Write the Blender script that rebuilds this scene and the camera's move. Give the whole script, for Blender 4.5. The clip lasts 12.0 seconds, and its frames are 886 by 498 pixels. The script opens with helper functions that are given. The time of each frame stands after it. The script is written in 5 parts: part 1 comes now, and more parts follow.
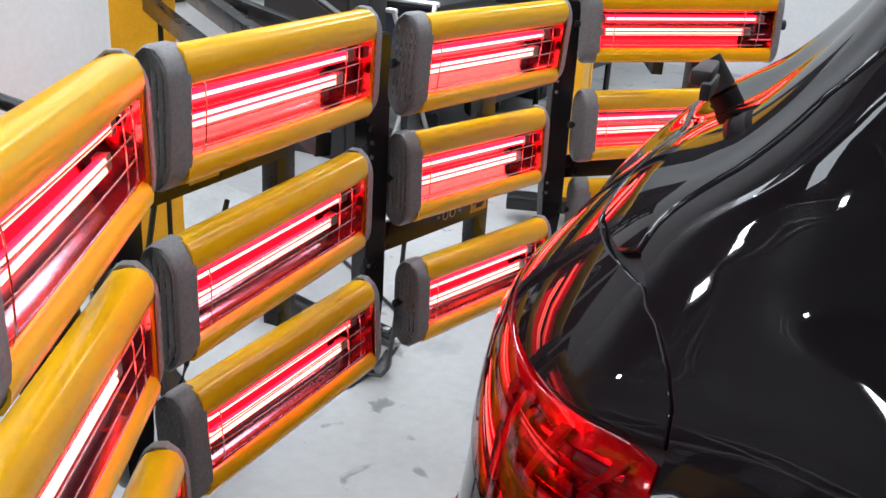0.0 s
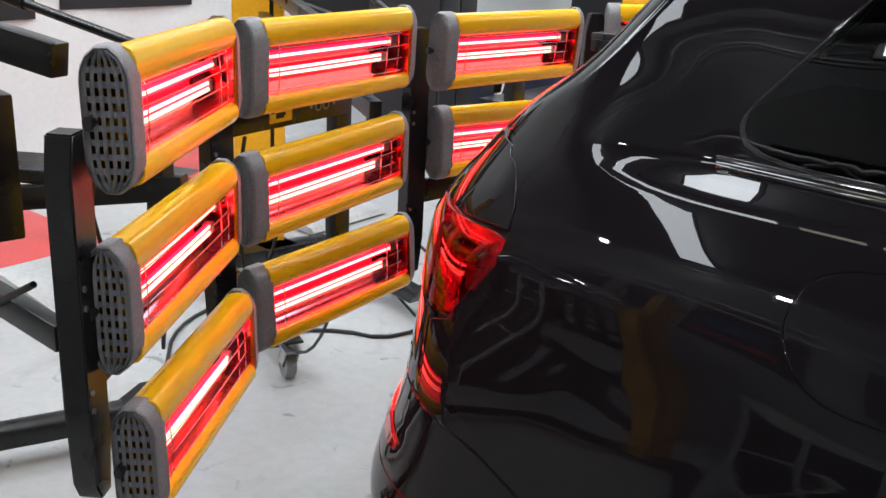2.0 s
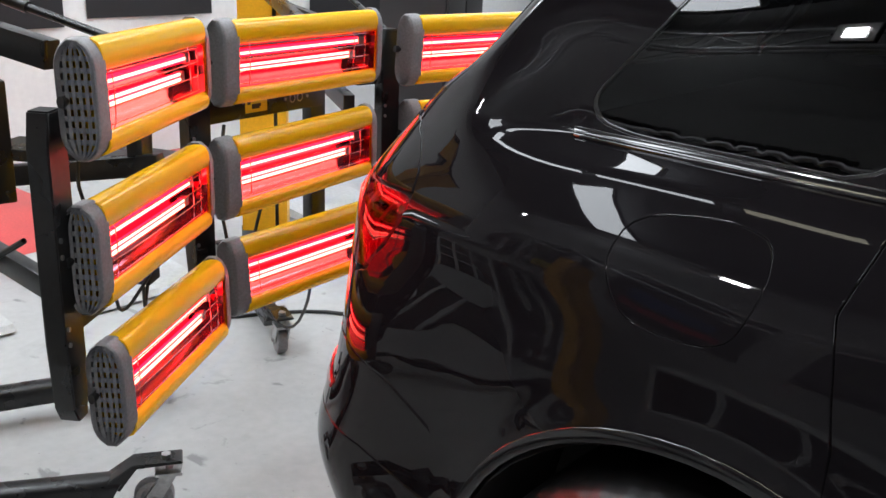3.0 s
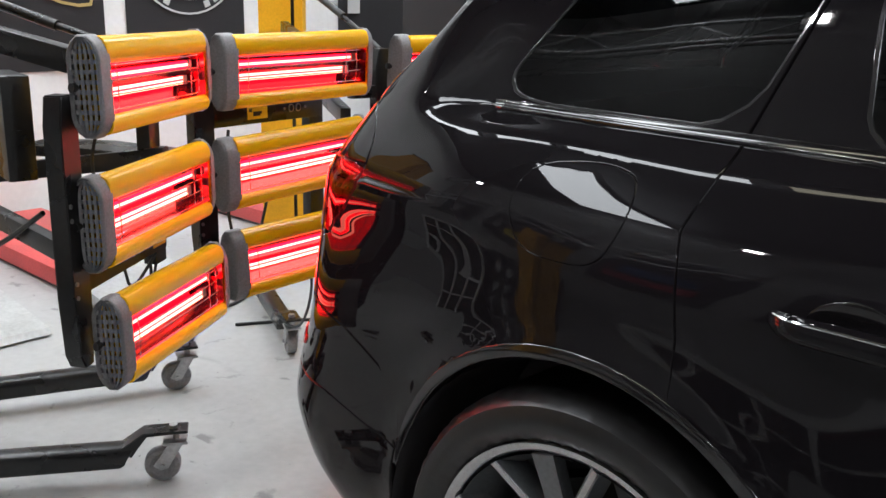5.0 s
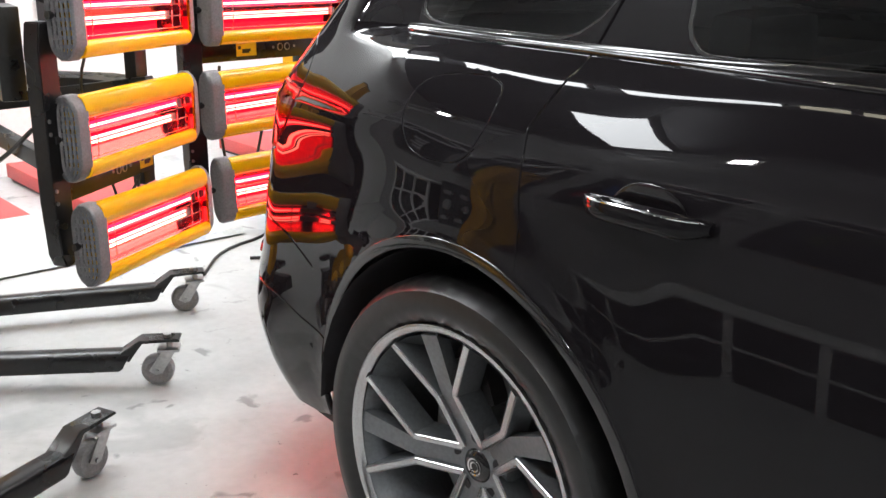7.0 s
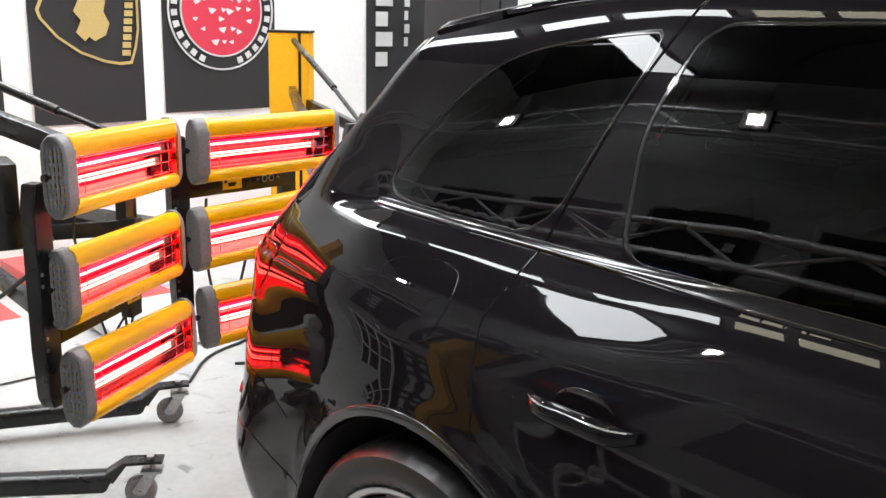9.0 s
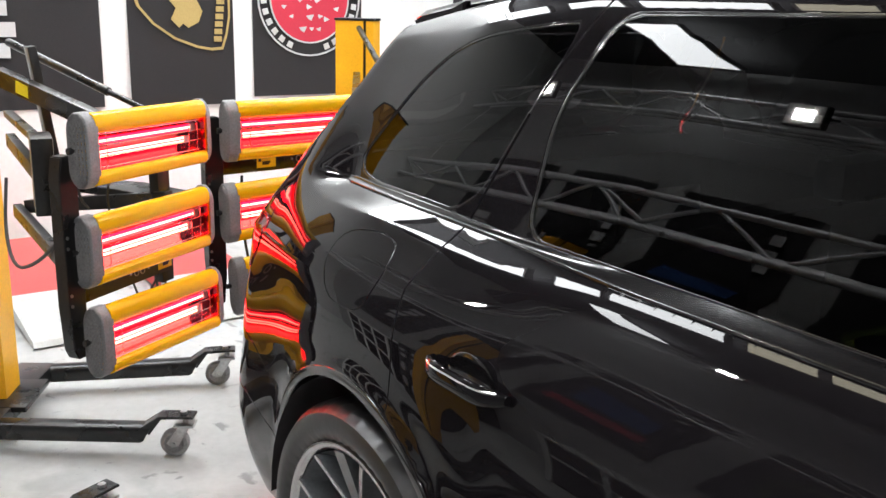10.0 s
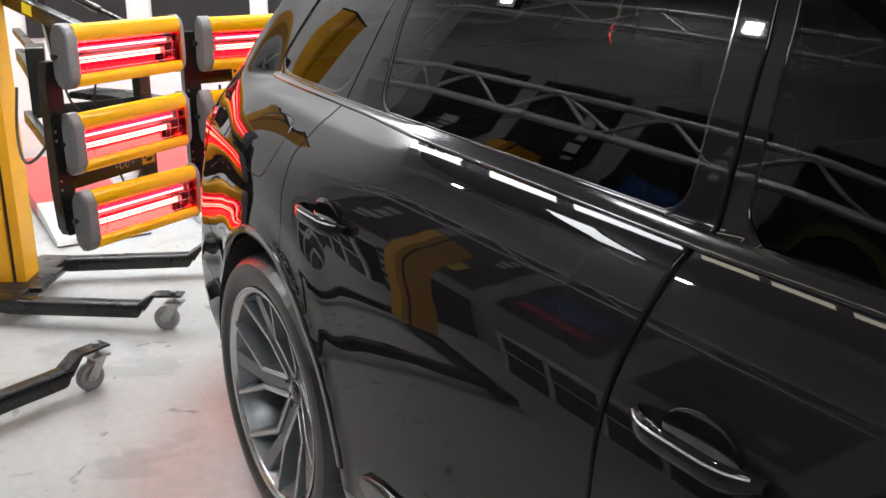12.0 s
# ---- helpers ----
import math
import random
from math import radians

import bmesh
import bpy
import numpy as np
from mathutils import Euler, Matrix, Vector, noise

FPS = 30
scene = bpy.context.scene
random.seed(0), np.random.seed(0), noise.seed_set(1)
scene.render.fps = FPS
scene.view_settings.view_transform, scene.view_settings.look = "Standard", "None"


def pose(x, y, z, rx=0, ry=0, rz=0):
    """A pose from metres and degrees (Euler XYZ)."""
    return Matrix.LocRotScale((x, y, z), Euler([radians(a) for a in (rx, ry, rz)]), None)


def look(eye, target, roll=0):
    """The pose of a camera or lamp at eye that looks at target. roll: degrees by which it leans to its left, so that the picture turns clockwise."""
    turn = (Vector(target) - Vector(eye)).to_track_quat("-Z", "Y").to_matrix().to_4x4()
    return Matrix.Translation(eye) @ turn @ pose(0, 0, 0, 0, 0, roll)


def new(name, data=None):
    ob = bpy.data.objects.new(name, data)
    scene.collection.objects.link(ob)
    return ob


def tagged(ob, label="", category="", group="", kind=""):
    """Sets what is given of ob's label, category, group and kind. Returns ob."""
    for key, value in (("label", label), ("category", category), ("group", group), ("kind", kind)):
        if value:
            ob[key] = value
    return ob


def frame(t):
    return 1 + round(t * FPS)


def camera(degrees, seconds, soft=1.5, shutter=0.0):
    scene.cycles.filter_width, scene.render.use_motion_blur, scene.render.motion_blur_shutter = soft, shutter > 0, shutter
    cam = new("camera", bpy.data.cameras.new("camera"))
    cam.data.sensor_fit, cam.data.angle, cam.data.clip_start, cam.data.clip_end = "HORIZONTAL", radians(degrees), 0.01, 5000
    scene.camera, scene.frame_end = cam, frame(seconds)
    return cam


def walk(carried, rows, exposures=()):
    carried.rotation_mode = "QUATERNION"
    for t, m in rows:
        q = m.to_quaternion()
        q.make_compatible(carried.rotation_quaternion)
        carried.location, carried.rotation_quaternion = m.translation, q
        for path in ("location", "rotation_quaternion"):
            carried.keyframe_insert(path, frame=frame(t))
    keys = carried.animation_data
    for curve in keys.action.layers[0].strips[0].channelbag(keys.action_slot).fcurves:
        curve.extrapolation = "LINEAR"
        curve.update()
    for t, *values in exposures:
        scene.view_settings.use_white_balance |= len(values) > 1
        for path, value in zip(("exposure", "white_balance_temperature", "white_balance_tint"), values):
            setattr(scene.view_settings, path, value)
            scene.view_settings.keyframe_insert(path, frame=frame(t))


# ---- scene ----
cam = camera(50.0, 12.0)
PATH = [
    (0, (-0.447, -1.542, 1.463), (-1.361, 0.081, 0.734), 3.6),
    (0.5, (-0.248, -1.546, 1.448), (-1.320, -0.018, 0.729), 3.8),
    (1, (-0.139, -1.674, 1.444), (-1.243, -0.168, 0.729), 3.4),
    (1.5, (-0.040, -1.854, 1.428), (-1.140, -0.328, 0.749), 3.3),
    (2, (0.088, -1.933, 1.441), (-1.050, -0.425, 0.786), 3.2),
    (2.5, (0.280, -1.954, 1.443), (-0.911, -0.486, 0.789), 3.0),
    (3, (0.414, -2.008, 1.454), (-0.793, -0.549, 0.813), 2.5),
    (3.2, (0.437, -2.047, 1.453), (-0.762, -0.575, 0.825), 2.0),
    (4.8, (0.706, -2.105, 1.366), (-0.583, -0.666, 0.847), 1.6),
    (5, (0.751, -2.099, 1.368), (-0.559, -0.685, 0.834), 1.4),
    (5.5, (0.811, -2.083, 1.337), (-0.499, -0.707, 0.711), 0.9),
    (6, (0.797, -2.091, 1.315), (-0.483, -0.708, 0.644), 0.8),
    (6.5, (0.918, -2.075, 1.282), (-0.419, -0.768, 0.571), 0.8),
    (7, (1.131, -2.031, 1.312), (-0.276, -0.743, 0.712), 1.1),
    (7.5, (1.185, -2.027, 1.367), (-0.227, -0.688, 0.902), 0.9),
    (7.7, (1.177, -2.037, 1.393), (-0.223, -0.681, 0.943), 1.1),
    (9.3, (1.260, -2.041, 1.569), (-0.184, -0.751, 1.067), 1.8),
    (9.5, (1.359, -1.973, 1.567), (-0.143, -0.749, 1.070), 1.8),
    (10, (1.550, -1.841, 1.574), (-0.033, -0.731, 1.064), 1.5),
    (10.5, (1.663, -1.873, 1.572), (0.070, -0.786, 1.040), 1.1),
    (11, (1.816, -1.940, 1.562), (0.220, -0.881, 0.987), 1.1),
    (11.5, (1.989, -1.851, 1.553), (0.370, -0.843, 0.949), 0.8),
    (12, (2.148, -1.746, 1.545), (0.529, -0.760, 0.909), 0.5),
]
walk(cam, [(t, look(eye, target, roll)) for t, eye, target, roll in PATH],
     exposures=((0, -0.2, 6050, 10), (1.0, -0.14, 6150, 10), (2.5, -0.12, 6200, 10), (5, -0.10, 6300, 10), (5.5, 0.06, 6350, 10), (6, 0.48, 6400, 10), (7, 0.58, 6450, 10), (9.5, 0.44, 6500, 10), (12, 0.42, 6500, 10)))

# ---- light and exposure ----
world = bpy.data.worlds.new("world")
scene.world = world
world.use_nodes = True
world.node_tree.nodes["Background"].inputs[0].default_value = (0.02, 0.021, 0.023, 1)
world.node_tree.nodes["Background"].inputs[1].default_value = 1.0
PANEL_GLOW, DIM_GLOW, FLOOD_GLOW, HEAT_GLOW, CORE_GLOW = 22.0, 7.0, 420.0, 12.0, 14.0


# ---- materials ----
def material(name, colour, rough=0.5, metal=0.0, grain=0.0, scale=20.0, bump=0.0, coat=0.0, stain=0.0, stain_scale=1.5, spec=0.5):
    """A surface with fine grain, larger stains and relief."""
    m = bpy.data.materials.new(name)
    m.use_nodes = True
    nt = m.node_tree
    b = nt.nodes["Principled BSDF"]
    b.inputs["Base Color"].default_value = (*colour, 1)
    b.inputs["Roughness"].default_value = rough
    b.inputs["Metallic"].default_value = metal
    b.inputs["Coat Weight"].default_value = coat
    b.inputs["Coat Roughness"].default_value = 0.02
    b.inputs["Specular IOR Level"].default_value = spec
    if grain or stain or bump:
        tc = nt.nodes.new("ShaderNodeTexCoord")
        fine = nt.nodes.new("ShaderNodeTexNoise")
        fine.inputs["Scale"].default_value = scale
        fine.inputs["Detail"].default_value = 6
        nt.links.new(tc.outputs["Object"], fine.inputs["Vector"])
        broad = nt.nodes.new("ShaderNodeTexNoise")
        broad.inputs["Scale"].default_value = stain_scale
        broad.inputs["Detail"].default_value = 5
        nt.links.new(tc.outputs["Object"], broad.inputs["Vector"])
        last = None
        for tex, amount in ((fine, grain), (broad, stain)):
            if not amount:
                continue
            ramp = nt.nodes.new("ShaderNodeMapRange")
            ramp.inputs["From Min"].default_value, ramp.inputs["From Max"].default_value = 0.3, 0.7
            ramp.inputs["To Min"].default_value, ramp.inputs["To Max"].default_value = 1 - amount, 1 + amount * 0.5
            nt.links.new(tex.outputs["Fac"], ramp.inputs["Value"])
            mix = nt.nodes.new("ShaderNodeVectorMath")
            mix.operation = "SCALE"
            if last is None:
                mix.inputs[0].default_value = colour
            else:
                nt.links.new(last, mix.inputs[0])
            nt.links.new(ramp.outputs[0], mix.inputs["Scale"])
            last = mix.outputs[0]
        if last is not None:
            nt.links.new(last, b.inputs["Base Color"])
            rr = nt.nodes.new("ShaderNodeMapRange")
            rr.inputs["To Min"].default_value, rr.inputs["To Max"].default_value = rough * 0.8, min(1, rough * 1.2)
            nt.links.new(broad.outputs["Fac"], rr.inputs["Value"])
            nt.links.new(rr.outputs[0], b.inputs["Roughness"])
        if bump:
            bp = nt.nodes.new("ShaderNodeBump")
            bp.inputs["Strength"].default_value = bump
            bp.inputs["Distance"].default_value = 0.002
            nt.links.new(fine.outputs["Fac"], bp.inputs["Height"])
            nt.links.new(bp.outputs[0], b.inputs["Normal"])
    return m


def glow(name, colour, strength):
    m = bpy.data.materials.new(name)
    m.use_nodes = True
    b = m.node_tree.nodes["Principled BSDF"]
    b.inputs["Base Color"].default_value = (*[min(1, c) for c in colour], 1)
    b.inputs["Emission Color"].default_value = (*colour, 1)
    b.inputs["Emission Strength"].default_value = strength
    return m


def tinted_glass(name, tint, rough=0.0, ior=1.5):
    """Thin tinted glass: clear to its tint, mirror-like by Fresnel."""
    m = bpy.data.materials.new(name)
    m.use_nodes = True
    nt = m.node_tree
    nt.nodes.remove(nt.nodes["Principled BSDF"])
    clear, gloss, fres, mix = (nt.nodes.new(k) for k in ("ShaderNodeBsdfTransparent", "ShaderNodeBsdfGlossy", "ShaderNodeFresnel", "ShaderNodeMixShader"))
    clear.inputs[0].default_value = (*tint, 1)
    gloss.inputs["Roughness"].default_value = rough
    fres.inputs["IOR"].default_value = ior
    nt.links.new(fres.outputs[0], mix.inputs[0])
    nt.links.new(clear.outputs[0], mix.inputs[1])
    nt.links.new(gloss.outputs[0], mix.inputs[2])
    nt.links.new(mix.outputs[0], nt.nodes["Material Output"].inputs[0])
    return m


PAINT = material("black_paint", (0.0085, 0.0074, 0.0088), 0.012, spec=0.20)
DARK = material("black_plastic", (0.017, 0.016, 0.017), 0.5, grain=0.2, scale=300, bump=0.1)
INNER = material("dark_lining", (0.032, 0.029, 0.032), 0.8, grain=0.2, scale=40)
TRIM = material("gloss_trim", (0.009, 0.008, 0.009), 0.12, coat=0.3)
GLASS = tinted_glass("tinted_glass", (0.035, 0.034, 0.036), ior=1.38)
CLEAR = tinted_glass("clear_glass", (0.92, 0.92, 0.92))
RUBBER = material("tyre_rubber", (0.011, 0.0108, 0.011), 0.34, grain=0.3, scale=60, bump=0.2, spec=0.6)
ALLOY_FACE = material("machined_alloy", (0.55, 0.55, 0.56), 0.22, 1.0, grain=0.1, scale=200)
ALLOY_GREY = material("grey_alloy", (0.19, 0.20, 0.21), 0.33, 0.6, grain=0.15, scale=120)
WHITE_PLASTIC = material("white_plastic", (0.8, 0.8, 0.8), 0.25, grain=0.03, scale=80)
CHROME = material("chrome", (0.8, 0.8, 0.8), 0.08, 1.0)
STEEL = material("zinc_steel", (0.5, 0.5, 0.5), 0.35, 0.9, grain=0.2, scale=60, stain=0.2, stain_scale=15)
LENS_RED = material("red_lens", (0.30, 0.002, 0.006), 0.05, coat=0.3)
RED_GLASS = tinted_glass("red_lens_glass", (0.95, 0.025, 0.075), ior=1.5)
LAMP_MIRROR = material("faceted_lamp_mirror", (0.85, 0.84, 0.84), 0.22, 0.6, grain=0.3, scale=60, bump=1.0)
YELLOW = material("yellow_enamel", (1.0, 0.53, 0.003), 0.22, grain=0.02, scale=260, stain=0.015, stain_scale=3, spec=0.35)
YELLOW_POST = material("yellow_powder_coat", (0.95, 0.46, 0.010), 0.4, grain=0.08, scale=120, stain=0.14, stain_scale=4, bump=0.05)
STICKER = material("yellow_sticker", (0.80, 0.62, 0.02), 0.5, grain=0.1, scale=60)
CAP_GREY = material("grey_cast_cap", (0.27, 0.262, 0.268), 0.55, 0.2, grain=0.2, scale=140, bump=0.15)
FRAME = material("black_frame_steel", (0.014, 0.014, 0.015), 0.28, 0.1, grain=0.3, scale=80, stain=0.4, stain_scale=8, bump=0.08)
# trough metal tinted red: part of the tubes' glow is in its colour
GLOW_REFLECTOR = material("glow_tinted_reflector", (0.42, 0.13, 0.16), 0.13, 1.0, grain=0.15, scale=50, bump=0.05)
WIRE = material("guard_wire", (0.6, 0.55, 0.55), 0.25, 1.0)
HEAT = glow("heating_quartz", (1.0, 0.002, 0.012), HEAT_GLOW)
CORE = glow("heating_filament", (1.0, 0.14, 0.095), CORE_GLOW)
WALL = material("white_wall_paint", (0.80, 0.80, 0.79), 0.7, grain=0.04, scale=30, stain=0.06, stain_scale=0.8, bump=0.05)
WALL_GREY = material("pale_grey_wall_paint", (0.36, 0.36, 0.357), 0.7, grain=0.04, scale=30, stain=0.08, stain_scale=0.8, bump=0.05)
CEIL = material("ceiling_dark", (0.05, 0.05, 0.052), 0.8, grain=0.1, scale=10, stain=0.15)
CLOTH = material("black_banner_cloth", (0.022, 0.020, 0.022), 0.85, grain=0.2, scale=200, bump=0.2, stain=0.25, stain_scale=2)
RED_MAT = material("red_coated_deck", (0.62, 0.085, 0.08), 0.5, grain=0.12, scale=90, stain=0.2, stain_scale=3, bump=0.1)
RAMP = material("pale_painted_steel", (0.55, 0.56, 0.55), 0.45, 0.1, grain=0.12, scale=60, stain=0.2, stain_scale=5)
CABLE = material("black_cable", (0.012, 0.012, 0.012), 0.5)
ALU = material("truss_aluminium", (0.78, 0.78, 0.79), 0.42, 0.7, grain=0.1, scale=50)
DIM = glow("warm_light_panel", (1.0, 0.93, 0.72), DIM_GLOW)
PANEL = glow("white_light_panel", (0.95, 0.98, 1.0), PANEL_GLOW)
FLOOD = glow("flood_light", (1.0, 0.98, 0.96), FLOOD_GLOW)


def floor_material():
    """Grey painted concrete with scuffs, dark specks and pale worn patches."""
    m = material("painted_concrete", (0.47, 0.475, 0.47), 0.42, grain=0.07, scale=26, stain=0.16, stain_scale=0.9, bump=0.08)
    nt = m.node_tree
    b = nt.nodes["Principled BSDF"]
    source = b.inputs["Base Color"].links[0].from_socket
    tc = nt.nodes.new("ShaderNodeTexCoord")
    for scale, edge, dark in ((9.0, 0.70, 0.55), (55.0, 0.76, 0.35), (2.2, 0.66, 0.80)):
        n = nt.nodes.new("ShaderNodeTexNoise")
        n.inputs["Scale"].default_value, n.inputs["Detail"].default_value = scale, 8
        n.inputs["Distortion"].default_value = 0.6
        nt.links.new(tc.outputs["Object"], n.inputs["Vector"])
        r = nt.nodes.new("ShaderNodeMapRange")
        r.inputs["From Min"].default_value, r.inputs["From Max"].default_value = edge - 0.06, edge
        r.inputs["To Min"].default_value, r.inputs["To Max"].default_value = 1, dark
        nt.links.new(n.outputs["Fac"], r.inputs["Value"])
        k = nt.nodes.new("ShaderNodeVectorMath")
        k.operation = "SCALE"
        nt.links.new(source, k.inputs[0])
        nt.links.new(r.outputs[0], k.inputs["Scale"])
        source = k.outputs[0]
    nt.links.new(source, b.inputs["Base Color"])
    return m


FLOOR = floor_material()


# ---- building blocks ----
def mesh_of(name, bm, mat, smooth=40):
    """A mesh from a bmesh, shaded smooth below an angle."""
    bmesh.ops.recalc_face_normals(bm, faces=bm.faces)
    for e in bm.edges:
        e.smooth = len(e.link_faces) < 2 or e.calc_face_angle(0) < radians(smooth)
    for f in bm.faces:
        f.smooth = True
    me = bpy.data.meshes.new(name)
    bm.to_mesh(me)
    bm.free()
    if mat:
        me.materials.append(mat)
    return me


def part(name, bm, mat, parent=None, label="", m=None, smooth=40):
    ob = new(name, mesh_of(name, bm, mat, smooth))
    ob.parent = parent
    if m is not None:
        ob.matrix_basis = m
    return tagged(ob, label) if label else ob


def thing(name, label, category, m=None, group="", kind=""):
    ob = new(name)
    ob.empty_display_size = 0.1
    if m is not None:
        ob.matrix_basis = m
    return tagged(ob, label, category, group, kind)


def block(bm, x0, y0, z0, x1, y1, z1, bevel=0.0, m=None):
    v = [bm.verts.new((x, y, z)) for x in (x0, x1) for y in (y0, y1) for z in (z0, z1)]
    faces = [bm.faces.new([v[i] for i in q]) for q in ((0, 1, 3, 2), (4, 6, 7, 5), (0, 4, 5, 1), (2, 3, 7, 6), (0, 2, 6, 4), (1, 5, 7, 3))]
    if bevel:
        edges = list({e for f in faces for e in f.edges})
        made = bmesh.ops.bevel(bm, geom=edges, offset=bevel, segments=2, affect="EDGES", profile=0.6)
        v = list({w for f in made["faces"] for w in f.verts} | {w for w in v if w.is_valid})
    if m is not None:
        bmesh.ops.transform(bm, matrix=m, verts=[w for w in v if w.is_valid])
    return bm


def rod(bm, a, b, r, n=10, r2=None):
    """A capped round bar from a to b."""
    a, b = Vector(a), Vector(b)
    d = b - a
    m = Matrix.Translation((a + b) / 2) @ d.to_track_quat("Z", "Y").to_matrix().to_4x4()
    bmesh.ops.create_cone(bm, cap_ends=True, segments=n, radius1=r, radius2=r if r2 is None else r2, depth=d.length, matrix=m)
    return bm


def beam(bm, a, b, w, h, bevel=0.004):
    """A square bar from a to b, w wide and h high."""
    a, b = Vector(a), Vector(b)
    d = b - a
    q = d.to_track_quat("X", "Z").to_matrix().to_4x4()
    return block(bm, 0, -w / 2, -h / 2, d.length, w / 2, h / 2, bevel, Matrix.Translation(a) @ q)


def hose(bm, pts, r, n=8):
    """A round cable through points, smoothed."""
    p = [Vector(v) for v in pts]
    for _ in range(2):
        q = [p[0]]
        for a, b in zip(p, p[1:]):
            q += [a.lerp(b, 0.25), a.lerp(b, 0.75)]
        p = q + [p[-1]]
    rings, up = [], Vector((0.12, 0.31, 0.94))
    for i, c in enumerate(p):
        d = (p[min(i + 1, len(p) - 1)] - p[max(i - 1, 0)]).normalized()
        s = d.cross(up).normalized()
        t = s.cross(d)
        rings.append([bm.verts.new(c + r * (math.cos(2 * math.pi * k / n) * s + math.sin(2 * math.pi * k / n) * t)) for k in range(n)])
    for a, b in zip(rings, rings[1:]):
        for k in range(n):
            bm.faces.new((a[k], a[(k + 1) % n], b[(k + 1) % n], b[k]))
    return bm


def lathe(bm, prof, n=48, axis="Y"):
    """A turned shape from (radius, along) pairs about an axis."""
    rings = []
    for r, t in prof:
        ring = []
        for k in range(n):
            a = 2 * math.pi * k / n
            c, s = r * math.cos(a), r * math.sin(a)
            ring.append(bm.verts.new((c, t, s) if axis == "Y" else (c, s, t) if axis == "Z" else (t, c, s)))
        rings.append(ring)
    for a, b in zip(rings, rings[1:]):
        for k in range(n):
            bm.faces.new((a[k], a[(k + 1) % n], b[(k + 1) % n], b[k]))
    return bm


def prism(bm, outline, y0, y1, bevel=0.0, plane="XZ"):
    """A polygon given in a plane, drawn out between two depths."""
    put = (lambda a, b, t: (a, t, b)) if plane == "XZ" else (lambda a, b, t: (t, a, b)) if plane == "YZ" else (lambda a, b, t: (a, b, t))
    lo = [bm.verts.new(put(a, b, y0)) for a, b in outline]
    hi = [bm.verts.new(put(a, b, y1)) for a, b in outline]
    n = len(outline)
    made = [bm.faces.new(lo), bm.faces.new(hi[::-1])] + [bm.faces.new((lo[i], lo[(i + 1) % n], hi[(i + 1) % n], hi[i])) for i in range(n)]
    if bevel:
        bmesh.ops.bevel(bm, geom=list({e for f in made for e in f.edges}), offset=bevel, segments=2, affect="EDGES")
    return bm


# ---- the room ----
def room():
    bm = bmesh.new()
    block(bm, -4.8, -3.5, -0.12, 7.2, 7.2, 0.0)
    tagged(part("floor", bm, FLOOR), "grey painted concrete workshop floor, scuffed and specked", "floor", kind="structure")
    sides = (("wall_west", (-4.8, -3.3, 0, -4.6, 7.0, 4.3)), ("wall_east", (7.0, -3.3, 0, 7.2, 7.0, 4.3)),
             ("wall_south", (-4.8, -3.5, 0, 7.2, -3.3, 4.3)), ("wall_north", (-4.8, 7.0, 0, 7.2, 7.2, 4.3)))
    for name, box in sides:
        tagged(part(name, block(bmesh.new(), *box), WALL_GREY if name == "wall_south" else WALL), "pale grey painted workshop wall" if name == "wall_south" else "white painted workshop wall", "wall", kind="structure")
    tagged(part("ceiling", block(bmesh.new(), -4.8, -3.5, 4.3, 7.2, 7.2, 4.4), CEIL), "dark workshop ceiling", "ceiling", kind="structure")


room()


def light_panel(x, y, wx, wy, dim=False):
    t = thing("light_panel", "flat white ceiling light panel, switched on" if not dim else "warm white ceiling light panel, switched on", "light", pose(x, y, 4.0), "ceiling lights")
    bm = bmesh.new()
    for a, b in ((-1, 0), (1, 0), (0, -1), (0, 1)):
        cx, cy = a * wx / 2, b * wy / 2
        block(bm, cx - (0.012 if a else wx / 2 + 0.012), cy - (0.012 if b else wy / 2 - 0.012), -0.004, cx + (0.012 if a else wx / 2 + 0.012), cy + (0.012 if b else wy / 2 - 0.012), 0.05)
    part("frame", bm, ALU, t)
    part("diffuser", block(bmesh.new(), -wx / 2 + 0.013, -wy / 2 + 0.013, 0.0, wx / 2 - 0.013, wy / 2 - 0.013, 0.012), DIM if dim else PANEL, t)
    for sx in (-1, 1):
        part("hanger", rod(bmesh.new(), (sx * wx * 0.4, 0, 0.012), (sx * wx * 0.4, 0, 0.3), 0.003, 6), ALU, t)


# the panel at (-1.75, 0.95) is unseen, added to brighten the yellow lamp heads
for lx, ly, wx, wy, dim in ((-2.28, -2.38, 0.5, 1.2, False), (-3.8, -1.12, 0.8, 0.30, False), (-2.67, -1.12, 0.76, 0.30, False), (-1.68, -1.12, 0.92, 0.30, False), (-0.9, -1.12, 0.40, 0.30, True), (-0.46, -1.12, 0.38, 0.30, True), (0.15, -1.12, 0.7, 0.30, True), (1.0, -1.12, 0.8, 0.30, True),
                            (-3.4, 1.6, 0.62, 1.22, False), (-4.4, -0.6, 0.62, 1.22, False), (-3.4, 4.4, 0.62, 1.22, False), (-0.4, 2.0, 0.62, 1.22, False), (-1.75, 0.95, 0.62, 1.22, False), (-0.4, 4.6, 0.62, 1.22, False),
                            (2.6, 2.0, 0.62, 1.22, False), (2.6, 4.6, 0.62, 1.22, False), (3.6, -2.0, 0.62, 1.22, False), (5.4, 1.2, 0.62, 1.22, False)):
    light_panel(lx, ly, wx, wy, dim)


